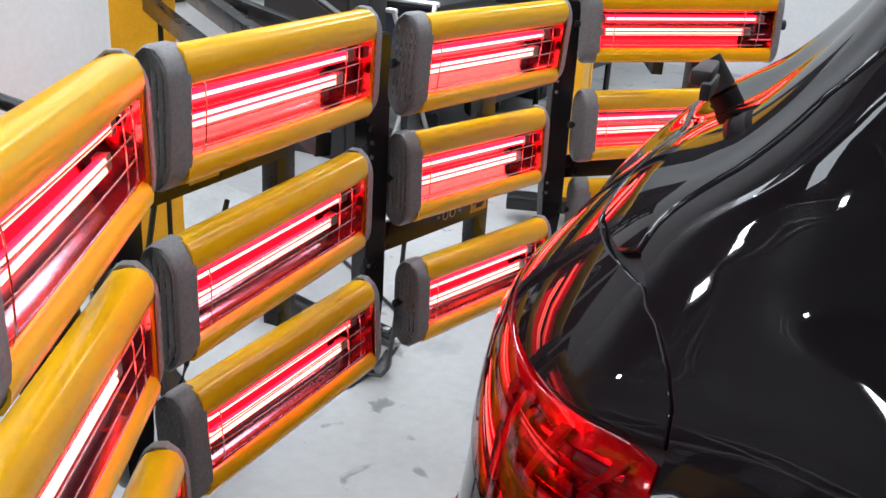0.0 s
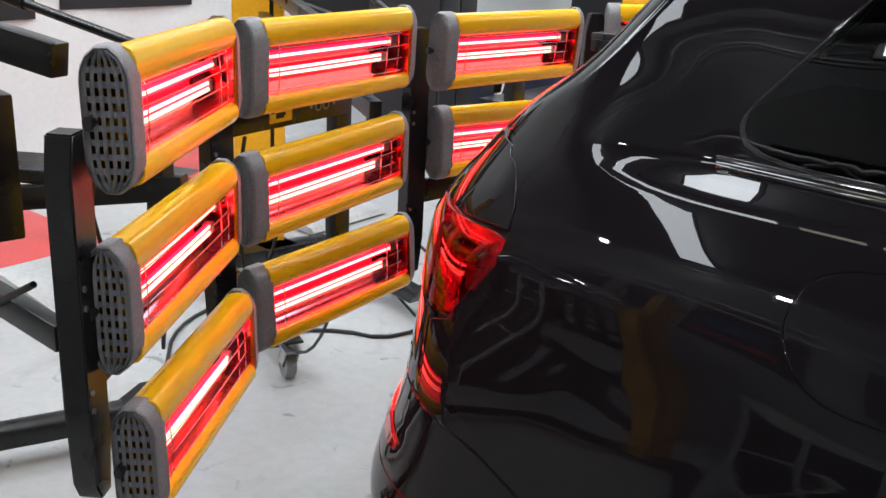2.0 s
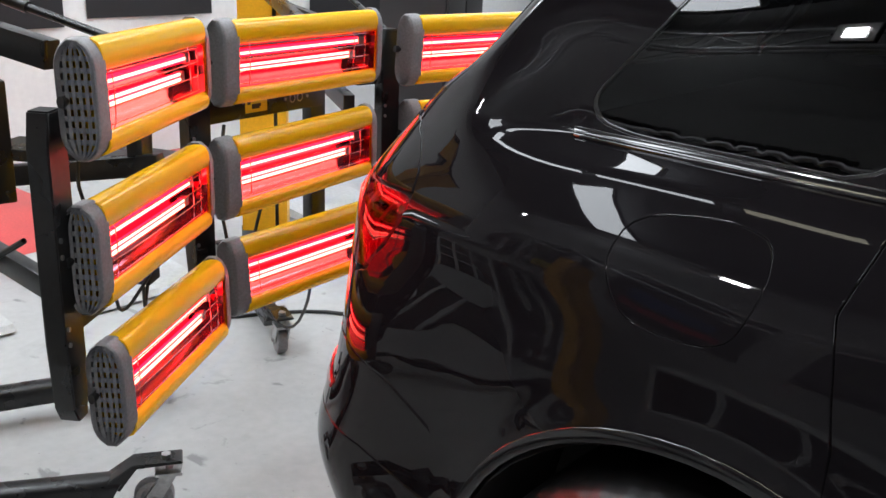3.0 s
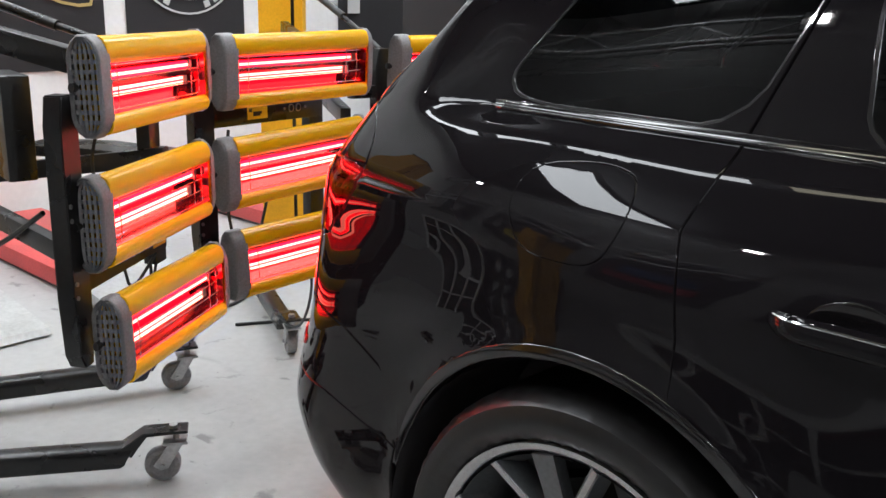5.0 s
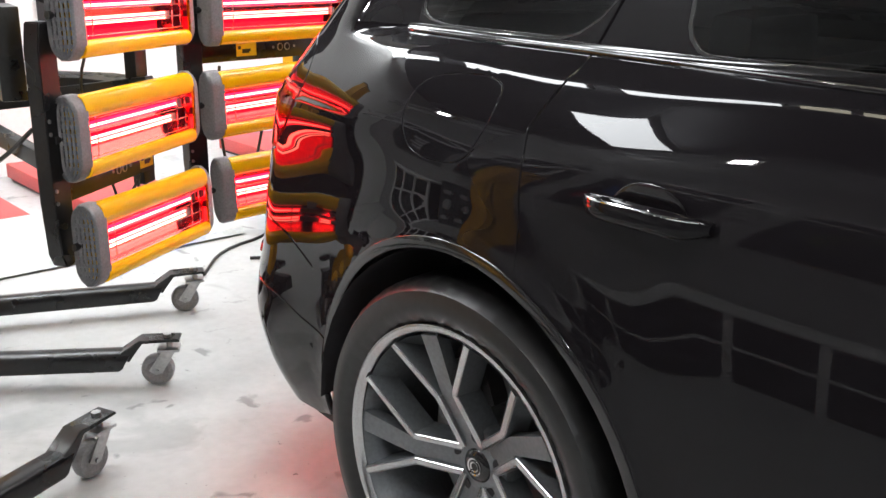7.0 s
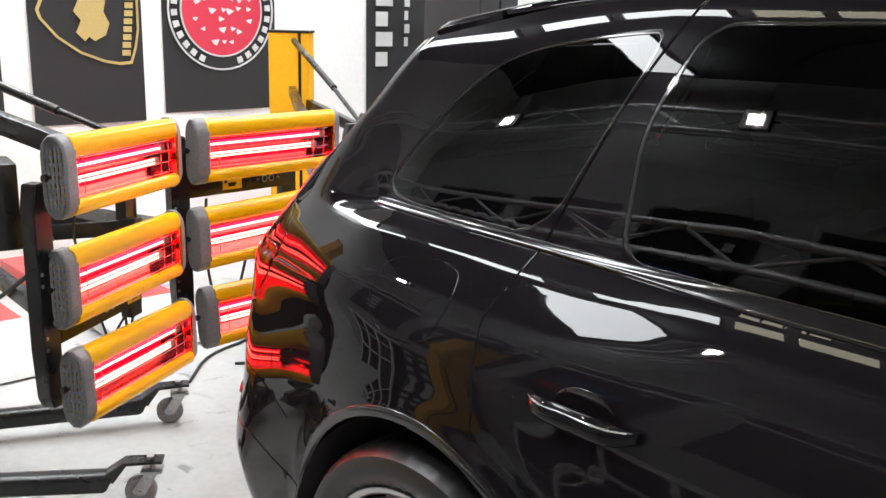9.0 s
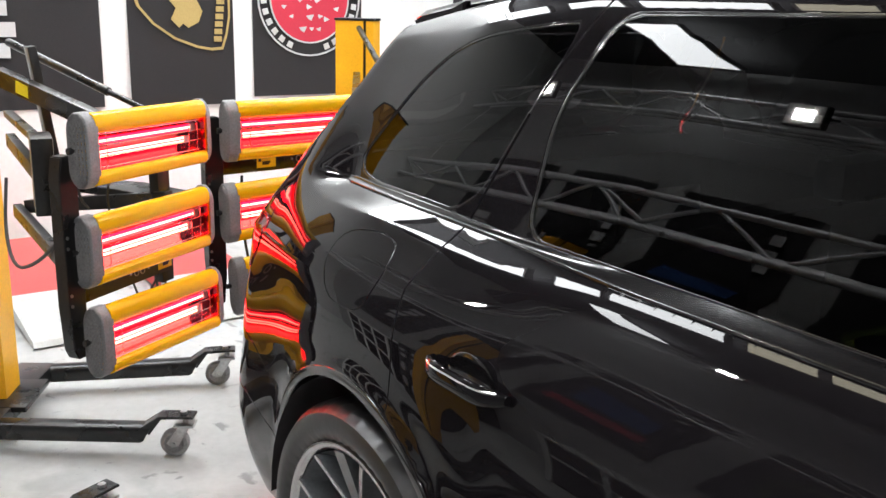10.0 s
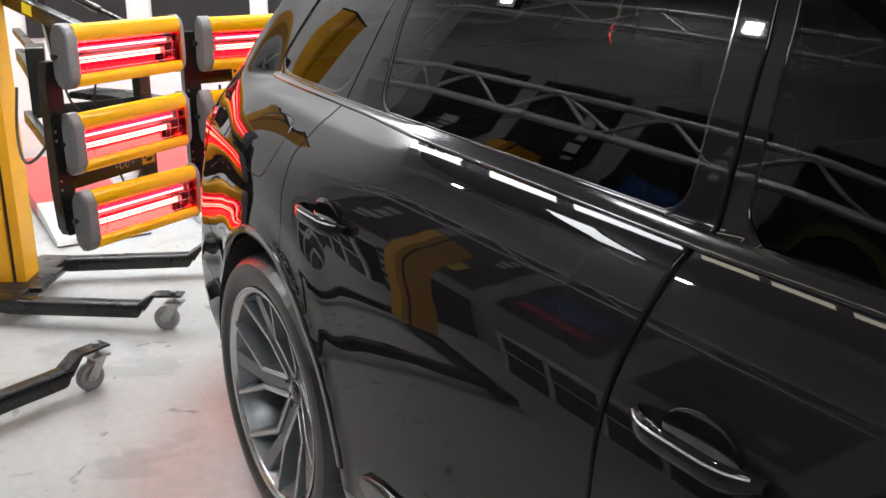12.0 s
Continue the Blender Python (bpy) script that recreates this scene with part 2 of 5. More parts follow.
# ---- the car: one smooth shell, cut into panels ----
def curve(xs, ys):
    """A smooth monotone curve through points."""
    xs, ys = np.array(xs, float), np.array(ys, float)
    h, d = np.diff(xs), np.diff(ys) / np.diff(xs)
    m = np.zeros(len(xs))
    for i in range(1, len(xs) - 1):
        if d[i - 1] * d[i] > 0:
            w1, w2 = 2 * h[i] + h[i - 1], h[i] + 2 * h[i - 1]
            m[i] = (w1 + w2) / (w1 / d[i - 1] + w2 / d[i])
    m[0], m[-1] = d[0], d[-1]

    def at(x):
        x = np.clip(np.asarray(x, float), xs[0], xs[-1])
        i = np.clip(np.searchsorted(xs, x) - 1, 0, len(h) - 1)
        t = (x - xs[i]) / h[i]
        return ((1 + 2 * t) * (1 - t) ** 2 * ys[i] + t * (1 - t) ** 2 * h[i] * m[i] + t * t * (3 - 2 * t) * ys[i + 1] + t * t * (t - 1) * h[i] * m[i + 1])
    return at


def smooth_step(a, b, x):
    t = np.clip((np.asarray(x, float) - a) / (b - a), 0, 1)
    return t * t * (3 - 2 * t)


half_width = curve([0.18, 0.26, 0.36, 0.50, 0.60, 0.70, 0.75, 0.80, 0.85, 0.90, 0.93, 0.95, 0.972, 1.0, 1.03, 1.05, 1.075, 1.10, 1.114, 1.122, 1.130, 1.145, 1.16, 1.167, 1.175, 1.25, 1.35, 1.45, 1.50, 1.55, 1.60, 1.64],
                   [0.87, 0.935, 0.964, 0.977, 0.9805, 0.981, 0.980, 0.978, 0.9747, 0.970, 0.9668, 0.9642, 0.9593, 0.949, 0.9335, 0.920, 0.8995, 0.8760, 0.8623, 0.8530, 0.8416, 0.8205, 0.8010, 0.7945, 0.7915, 0.763, 0.724, 0.680, 0.656, 0.627, 0.585, 0.52])
front_width = curve([0.18, 0.26, 0.36, 0.50, 0.60, 0.70, 0.75, 0.80, 0.85, 0.90, 0.93, 0.95, 0.972, 1.0, 1.03, 1.06, 1.09, 1.12, 1.126, 1.134, 1.140, 1.150, 1.156, 1.160, 1.163, 1.175],
                    [0.87, 0.935, 0.964, 0.977, 0.9805, 0.981, 0.980, 0.978, 0.9745, 0.969, 0.9648, 0.9610, 0.9555, 0.9452, 0.9307, 0.9139, 0.8944, 0.8728, 0.8675, 0.8586, 0.8510, 0.8372, 0.8245, 0.8110, 0.7965, 0.7915])
rear_width = curve([0.97, 1.0, 1.05, 1.10, 1.15, 1.20, 1.25, 1.30, 1.35, 1.40, 1.45, 1.50], [0.960, 0.949, 0.922, 0.889, 0.857, 0.826, 0.796, 0.766, 0.738, 0.710, 0.682, 0.656])
rear_slim = curve([0.18, 0.26, 0.36, 0.50, 0.60, 0.70, 0.80, 0.85, 0.90, 0.95, 1.0], [0.0, 0.010, 0.013, 0.017, 0.0185, 0.018, 0.0125, 0.010, 0.007, 0.003, 0.0])
rear_x = curve([0.18, 0.26, 0.36, 0.46, 0.56, 0.66, 0.74, 0.82, 0.90, 1.00, 1.08, 1.165, 1.25, 1.37, 1.50, 1.64],
               [-0.855, -0.941, -1.014, -1.044, -1.015, -0.970, -0.947, -0.941, -0.940, -0.923, -0.871, -0.793, -0.689, -0.612, -0.548, -0.469])
corner_a = curve([0.3, 0.7, 1.0, 1.25, 1.55], [0.348, 0.295, 0.241, 0.116, 0.119])
corner_b = curve([0.3, 0.7, 1.0, 1.25, 1.55], [0.463, 0.502, 0.451, 0.367, 0.221])
tuck = curve([0.3, 0.7, 1.0, 1.25, 1.55], [-0.021, -0.018, 0.117, 0.058, -0.252])
front_x = curve([0.18, 0.40, 0.60, 0.80, 0.92, 0.99, 1.05, 1.11, 1.165, 1.30, 1.45, 1.58, 1.64],
                [3.82, 3.95, 3.96, 3.93, 3.85, 3.6, 3.1, 2.5, 2.32, 2.05, 1.74, 1.45, 1.30])
P0, P1, P2 = -0.55, -1.05, -1.6
F0, F1, F2 = 3.30, 3.80, 4.35
AXLE, HUB_Z = 2.995, 0.378


def corner_size(z):
    return corner_a(z), corner_b(z)


def width_at(x, z):
    rise = 0.018 * smooth_step(0.1, -0.35, x) * smooth_step(0.90, 1.0, z) * smooth_step(1.165, 1.12, z)
    w = half_width(z - rise)
    k = smooth_step(0.20, 0.60, x)
    w = np.where(z < 1.175, w * (1 - k) + front_width(z) * k, w)
    k = smooth_step(-0.33, -0.58, x)
    w = np.where((z > 1.0) & (z < 1.50), w * (1 - k) + rear_width(z) * k, w)
    w = w - 0.06 * smooth_step(-0.5, -0.85, x) * smooth_step(1.02, 1.22, z)
    t = np.maximum(0, 0.5 - x)
    k = smooth_step(1.08, 1.42, z)
    w = w - (1 - k) * 0.042 * t * t - k * 0.034 * t ** 1.5
    f = np.maximum(0, x - 2.4)
    w = w - 0.06 * f * f - 0.02 * np.maximum(0, x - 1.4) * smooth_step(1.1, 1.5, z)
    w = w - smooth_step(-0.05, -0.50, x) * rear_slim(z)
    w = w - tuck(z) * np.maximum(0, -0.15 - x) ** 2
    for ax in (0.0, AXLE):
        r = np.hypot(x - ax, z - HUB_Z)
        w = w + 0.006 * np.exp(-((r - 0.455) / 0.03) ** 2) * smooth_step(1.0, 0.8, z)
        w = w + 0.006 * smooth_step(0.66, 0.53, r) * smooth_step(0.50, 0.78, z) * smooth_step(0.60, 0.30, np.abs(x - ax))
    return w


def shell(p, z, inset=0.0):
    """A point of the right flank (y below 0): p runs from the rear's middle round the corner along the side to the nose, z up."""
    p, z = np.broadcast_arrays(np.asarray(p, float), np.asarray(z, float))
    a, b = corner_size(z)
    xr, xf = rear_x(z), front_x(z)
    af = 0.6 - 0.25 * smooth_step(1.0, 1.15, z)
    xs, xe = xr + a, xf - af
    mid = np.where(p < 0, xs * p / P0, p)
    th = np.clip((P0 - p) / (P0 - P1), 0, 1) * math.pi / 2
    ph = np.clip((p - xe) / (F1 - xe), 0, 1) * math.pi / 2
    x = np.where(p < P0, xs - a * np.sin(th), np.where(p > xe, xe + af * np.sin(ph), mid))
    y = width_at(x, z) - np.where(p < P0, b * (1 - np.cos(th)), 0) - np.where(p > xe, 0.40 * (1 - np.cos(ph)), 0)
    q = np.clip((P1 - p) / (P1 - P2), 0, 1)
    g = np.clip((p - F1) / (F2 - F1), 0, 1)
    x = x - 0.045 * (1 - (1 - q) ** 2) ** 2 * (p < P1) + 0.05 * (1 - (1 - g) ** 2) ** 2 * (p > F1)
    y = y * (1 - q) * (1 - g)
    drop = 0.10 * np.clip((0.25 - x) / 0.8, 0, 1.3) ** 1.6 + 0.03 * np.clip((x - 0.9) / 1.0, 0, 1) ** 2
    zz = z - drop * smooth_step(1.165, 1.62, z)
    return np.stack([x, -y, zz], -1)


def shell_normal(p, z):
    e = 0.004
    u = shell(p + e, z) - shell(p - e, z)
    v = shell(p, z + e) - shell(p, z - e)
    n = np.cross(u, v)
    return n / np.maximum(np.linalg.norm(n, axis=-1, keepdims=True), 1e-9)


def on_side(x, z):
    """p of the place on the flank with that x."""
    grid = np.linspace(P1, F1, 1400)
    xs = shell(grid, np.full(1400, float(z)))[:, 0]
    return float(np.interp(x, xs, grid))


def placed(pts):
    """Places on the flank, given as x and z, as p and z."""
    return [(on_side(x, z), z) for x, z in pts]


def rounded(pts, times=2, most=0.05):
    """A closed outline with its corners cut round, by at most that length."""
    p = [tuple(v) for v in pts]
    for _ in range(times):
        q = []
        for i, b in enumerate(p):
            a, c = p[i - 1], p[(i + 1) % len(p)]
            ka, kc = min(0.22, most / math.dist(a, b)), min(0.22, most / math.dist(b, c))
            q += [(b[0] + (a[0] - b[0]) * ka, b[1] + (a[1] - b[1]) * ka), (b[0] + (c[0] - b[0]) * kc, b[1] + (c[1] - b[1]) * kc)]
        p, most = q, most * 0.4
    return p


def resampled(pts, step):
    out = []
    for i, a in enumerate(pts):
        b = pts[(i + 1) % len(pts)]
        n = max(1, int(math.ceil(math.dist(a, b) / step)))
        out += [(a[0] + (b[0] - a[0]) * k / n, a[1] + (b[1] - a[1]) * k / n) for k in range(n)]
    return out


def inside(poly, pts):
    px, pz = np.array(poly).T
    x, z = pts[:, 0:1], pts[:, 1:2]
    qx, qz = np.roll(px, -1), np.roll(pz, -1)
    hit = ((pz > z) != (qz > z)) & (x < (qx - px) * (z - pz) / np.where(qz == pz, 1e-12, qz - pz) + px)
    return hit.sum(1) % 2 == 1


def sheet(outline, off=0.0, dx=0.035, dz=0.018, skirt=0.014, lip=0.0034, side=-1, holes=()):
    """Vertices, faces and normals of one panel of the shell, with its edges turned in."""
    from mathutils.geometry import delaunay_2d_cdt
    loops = [resampled(o, min(dx, dz) * 0.9) for o in (outline, *holes)]
    flat = np.array([v for lp in loops for v in lp])
    lo, hi = flat.min(0), flat.max(0)
    gx, gz = np.meshgrid(np.arange(lo[0] + dx / 2, hi[0], dx), np.arange(lo[1] + dz / 2, hi[1], dz))
    g = np.stack([gx.ravel(), gz.ravel()], -1)
    ok = inside(loops[0], g)
    for h in loops[1:]:
        ok &= ~inside(h, g)
    g = g[ok]
    near = np.array([np.min(np.abs(flat - v).max(1)) for v in g]) if len(g) else np.zeros(0)
    g = g[near > 0.45 * min(dx, dz)] if len(g) else g
    pts = np.concatenate([flat, g]) if len(g) else flat
    edges, start = [], 0
    for lp in loops:
        n = len(lp)
        edges += [(start + i, start + (i + 1) % n) for i in range(n)]
        start += n
    vs, _, fs, orig, _, _ = delaunay_2d_cdt([Vector(v) for v in pts], edges, [], 0, 1e-6)
    vs = np.array([(v.x, v.y) for v in vs])
    mid = np.array([vs[list(f)].mean(0) for f in fs])
    good = inside(loops[0], mid)
    for h in loops[1:]:
        good &= ~inside(h, mid)
    faces = [tuple(f) for f, k in zip(fs, good) if k]
    nor = shell_normal(vs[:, 0], vs[:, 1])
    pos = shell(vs[:, 0], vs[:, 1]) + nor * off
    # the turned-in edge
    count = {}
    for f in faces:
        for i in range(3):
            e = (f[i], f[(i + 1) % 3])
            count[tuple(sorted(e))] = None if tuple(sorted(e)) in count else e
    rim = [e for e in count.values() if e]
    ids = sorted({i for e in rim for i in e})
    out = np.zeros((len(vs), 3))
    for i, j in rim:
        t = pos[j] - pos[i]
        s = np.cross(t, nor[i])
        s /= max(np.linalg.norm(s), 1e-9)
        out[i] += s
        out[j] += s
    out /= np.maximum(np.linalg.norm(out, axis=1, keepdims=True), 1e-9)
    extra, enor, base = [], [], len(vs)
    at1 = {i: base + k for k, i in enumerate(ids)}
    at2 = {i: base + len(ids) + k for k, i in enumerate(ids)}
    for i in ids:
        extra.append(pos[i] + out[i] * lip * 0.6 - nor[i] * lip)
        enor.append(out[i] * 0.8 + nor[i] * 0.6)
    for i in ids:
        extra.append(pos[i] + out[i] * lip * 0.6 - nor[i] * skirt)
        enor.append(out[i])
    for i, j in rim:
        faces.append((j, i, at1[i], at1[j]))
        faces.append((at1[j], at1[i], at2[i], at2[j]))
    pos = np.concatenate([pos, extra])
    nor = np.concatenate([nor, enor])
    if side > 0:
        pos, nor = pos * (1, -1, 1), nor * (1, -1, 1)
        faces = [f[::-1] for f in faces]
    return pos, faces, nor


def panel(name, outline, mat, parent, label="", both=False, side=-1, **how):
    """One body panel as a mesh object; both: its mirror image is part of it."""
    pos, faces, nor = sheet(outline, side=side, **how)
    if both:
        p2, f2, n2 = sheet(outline, side=1, **how)
        faces = faces + [tuple(i + len(pos) for i in f) for f in f2]
        pos, nor = np.concatenate([pos, p2]), np.concatenate([nor, n2])
    me = bpy.data.meshes.new(name)
    me.from_pydata(pos.tolist(), [], faces)
    me.materials.append(mat)
    me.polygons.foreach_set("use_smooth", [True] * len(me.polygons))
    nor = nor / np.maximum(np.linalg.norm(nor, axis=1, keepdims=True), 1e-9)
    me.normals_split_custom_set_from_vertices(nor.tolist())
    ob = new(name, me)
    ob.parent = parent
    return tagged(ob, label) if label else ob


def arch_arc(ax, r, a0, a1, n=14, flat=1.0):
    return [(ax + r * math.cos(radians(a0 + (a1 - a0) * k / n)), HUB_Z + r * flat * math.sin(radians(a0 + (a1 - a0) * k / n))) for k in range(n + 1)]


def wheel(parent, x, side):
    """A five-spoke alloy wheel with a low tyre. Axis along y, the outside towards -y."""
    w = part("wheel", lathe(bmesh.new(), [(0.255, 0.23), (0.262, 0.20), (0.250, 0.16), (0.252, 0.06), (0.268, 0.025), (0.272, 0.012)], 64), ALLOY_GREY, parent,
             m=pose(x, side * 0.972, HUB_Z, 0, 0, 0 if side < 0 else 180))
    tread = [(0.285, 0.245), (0.33, 0.27), (0.358, 0.265), (0.372, 0.245), (0.379, 0.21), (0.380, 0.13), (0.379, 0.05), (0.377, 0.028), (0.372, 0.014), (0.358, -0.003), (0.345, -0.006), (0.33, -0.008), (0.315, -0.004), (0.302, 0.004), (0.296, 0.012), (0.285, 0.03)]
    bm = lathe(bmesh.new(), tread, 168)
    for k, v in enumerate(bm.verts):
        if (k % 168) % 3 == 0 and (0.0 < v.co.y < 0.03 or 0.22 < v.co.y < 0.262):
            v.co.x, v.co.z = v.co.x * 0.990, v.co.z * 0.990
    part("tyre", bm, RUBBER, w, "black low-profile rubber tyre", smooth=25)
    lip = [(0.268, 0.05), (0.275, 0.016), (0.281, 0.005), (0.288, 0.001), (0.295, 0.001), (0.297, 0.010), (0.290, 0.02)]
    part("rim_lip", lathe(bmesh.new(), lip, 72), ALLOY_FACE, w, "bright machined rim lip")

    def at(deg, r):
        return (r * math.cos(radians(deg)), r * math.sin(radians(deg)))
    for k in range(5):
        t = 72 * k - 1.5
        kink, root, tip_k = at(177 + t, 0.150), at(150 + t, 0.046), at(157 + t, 0.276)
        nxt, nkink, nroot = at(202.5 + t, 0.272), at(197 + t, 0.148), at(222 + t, 0.046)
        def deep(q):
            return 0.006 + 0.080 * (1 - min(0.272, math.hypot(*q)) / 0.272)
        bar = [at(185 + t, 0.274), at(174.5 + t, 0.274), at(180 + t, 0.165), at(178 + t, 0.146), at(156 + t, 0.052), at(216 + t, 0.052), at(196 + t, 0.143), at(192 + t, 0.165)]
        bm = prism(bmesh.new(), bar, 0.008, 0.036)
        for v in bm.verts:
            v.co.y += deep((v.co.x, v.co.z))
        bmesh.ops.bevel(bm, geom=bm.edges[:], offset=0.003, segments=1, affect="EDGES")
        part("spoke", bm, ALLOY_GREY, w, smooth=25)
        for n, path in enumerate(((root, kink, tip_k), (nroot, nkink, nxt))):
            for wide, front, back, mat, name in ((0.0085, 0.0015, 0.055, ALLOY_GREY, "spoke_arm"), (0.0052, 0.0, 0.004, ALLOY_FACE, "spoke_edge")):
                bm = bmesh.new()
                for a, b in zip(path, path[1:]):
                    d = Vector((b[0] - a[0], 0, b[1] - a[1]))
                    sd = Vector((d.z, 0, -d.x)).normalized()
                    q = [bm.verts.new(Vector((c[0], deep(c) + o, c[1])) + e * sd * (wide if o == front else wide * 1.6)) for c in (a, b) for o in (front, back) for e in (-1, 1)]
                    for f in ((0, 1, 5, 4), (2, 6, 7, 3), (0, 4, 6, 2), (1, 3, 7, 5), (0, 2, 3, 1), (4, 5, 7, 6)):
                        bm.faces.new([q[i] for i in f])
                part(name, bm, mat, w, "bright machined spoke edge" if mat is ALLOY_FACE and n == 0 else "")
        c, s = at(204 + 36 + t, 0.060)
        part("wheel_bolt", rod(bmesh.new(), (c, 0.074, s), (c, 0.11, s), 0.014, 14), INNER, w)
    part("hub", lathe(bmesh.new(), [(0.03, 0.076), (0.050, 0.077), (0.074, 0.080), (0.080, 0.09), (0.080, 0.115)], 40), ALLOY_GREY, w)
    part("centre_cap", lathe(bmesh.new(), [(0.0005, 0.068), (0.02, 0.068), (0.030, 0.071), (0.036, 0.078), (0.037, 0.10)], 32), TRIM, w, "black centre cap with bright rings")
    bm = bmesh.new()
    for r in (0.008, 0.015):
        lathe(bm, [(r, 0.0675), (r + 0.003, 0.0665), (r + 0.003, 0.0695)], 24)
    part("ring_badge", bm, CHROME, w)
    part("brake_disc", lathe(bmesh.new(), [(0.06, 0.145), (0.19, 0.145), (0.19, 0.17), (0.06, 0.17)], 40), STEEL, w, "grey steel brake disc")
    bm = block(bmesh.new(), -0.06, 0.105, 0.10, 0.06, 0.165, 0.20, 0.015, Matrix.Rotation(radians(-25), 4, "Y"))
    part("brake_caliper", bm, DARK, w)
    return w


def handle(parent, x0, x1, z, side):
    """A bowed pull handle over its shallow cup."""
    y = float(width_at(np.array((x0 + x1) / 2), np.array(z)))
    m = pose((x0 + x1) / 2, side * y, z, 0, 0, 0 if side < 0 else 180)
    h = (x1 - x0) / 2
    bm = bmesh.new()
    rings = []
    for k in range(17):
        t = k / 16 * 2 - 1
        yy = -0.036 * (1 - t ** 4) - 0.004
        hh = 0.0165 * (1 - 0.55 * t ** 6) + 0.002
        rings.append([bm.verts.new((t * h, yy + 0.010 * math.cos(a) * (1 if math.cos(a) < 0 else 0.7), 0.004 * (1 - t * t) + hh * math.sin(a))) for a in np.linspace(0, 2 * math.pi, 14, endpoint=False)])
    for a, b in zip(rings, rings[1:]):
        for i in range(14):
            bm.faces.new((a[i], a[(i + 1) % 14], b[(i + 1) % 14], b[i]))
    bm.faces.new(rings[0])
    bm.faces.new(rings[-1][::-1])
    ob = part("door_handle", bm, PAINT, parent, "glossy black bowed pull handle", m)
    ob.matrix_parent_inverse = Matrix()
    # chrome bead added as the ceiling lights' highlight on the black handle
    line = [(t * h, -0.036 * (1 - t ** 4) - 0.0105, 0.004 * (1 - t * t) + 0.0105) for t in np.linspace(-0.9, 0.9, 15)]
    part("handle_glint", hose(bmesh.new(), line, 0.0022, 8), CHROME, ob, "thin chrome bead in place of the light line along the handle")
    bm = bmesh.new()
    bmesh.ops.create_uvsphere(bm, u_segments=24, v_segments=12, radius=1, matrix=Matrix.Translation((0.0, 0.0, -0.004)) @ Matrix.Diagonal((h * 0.62, 0.0035, 0.046, 1)))
    part("handle_cup", bm, TRIM, ob)


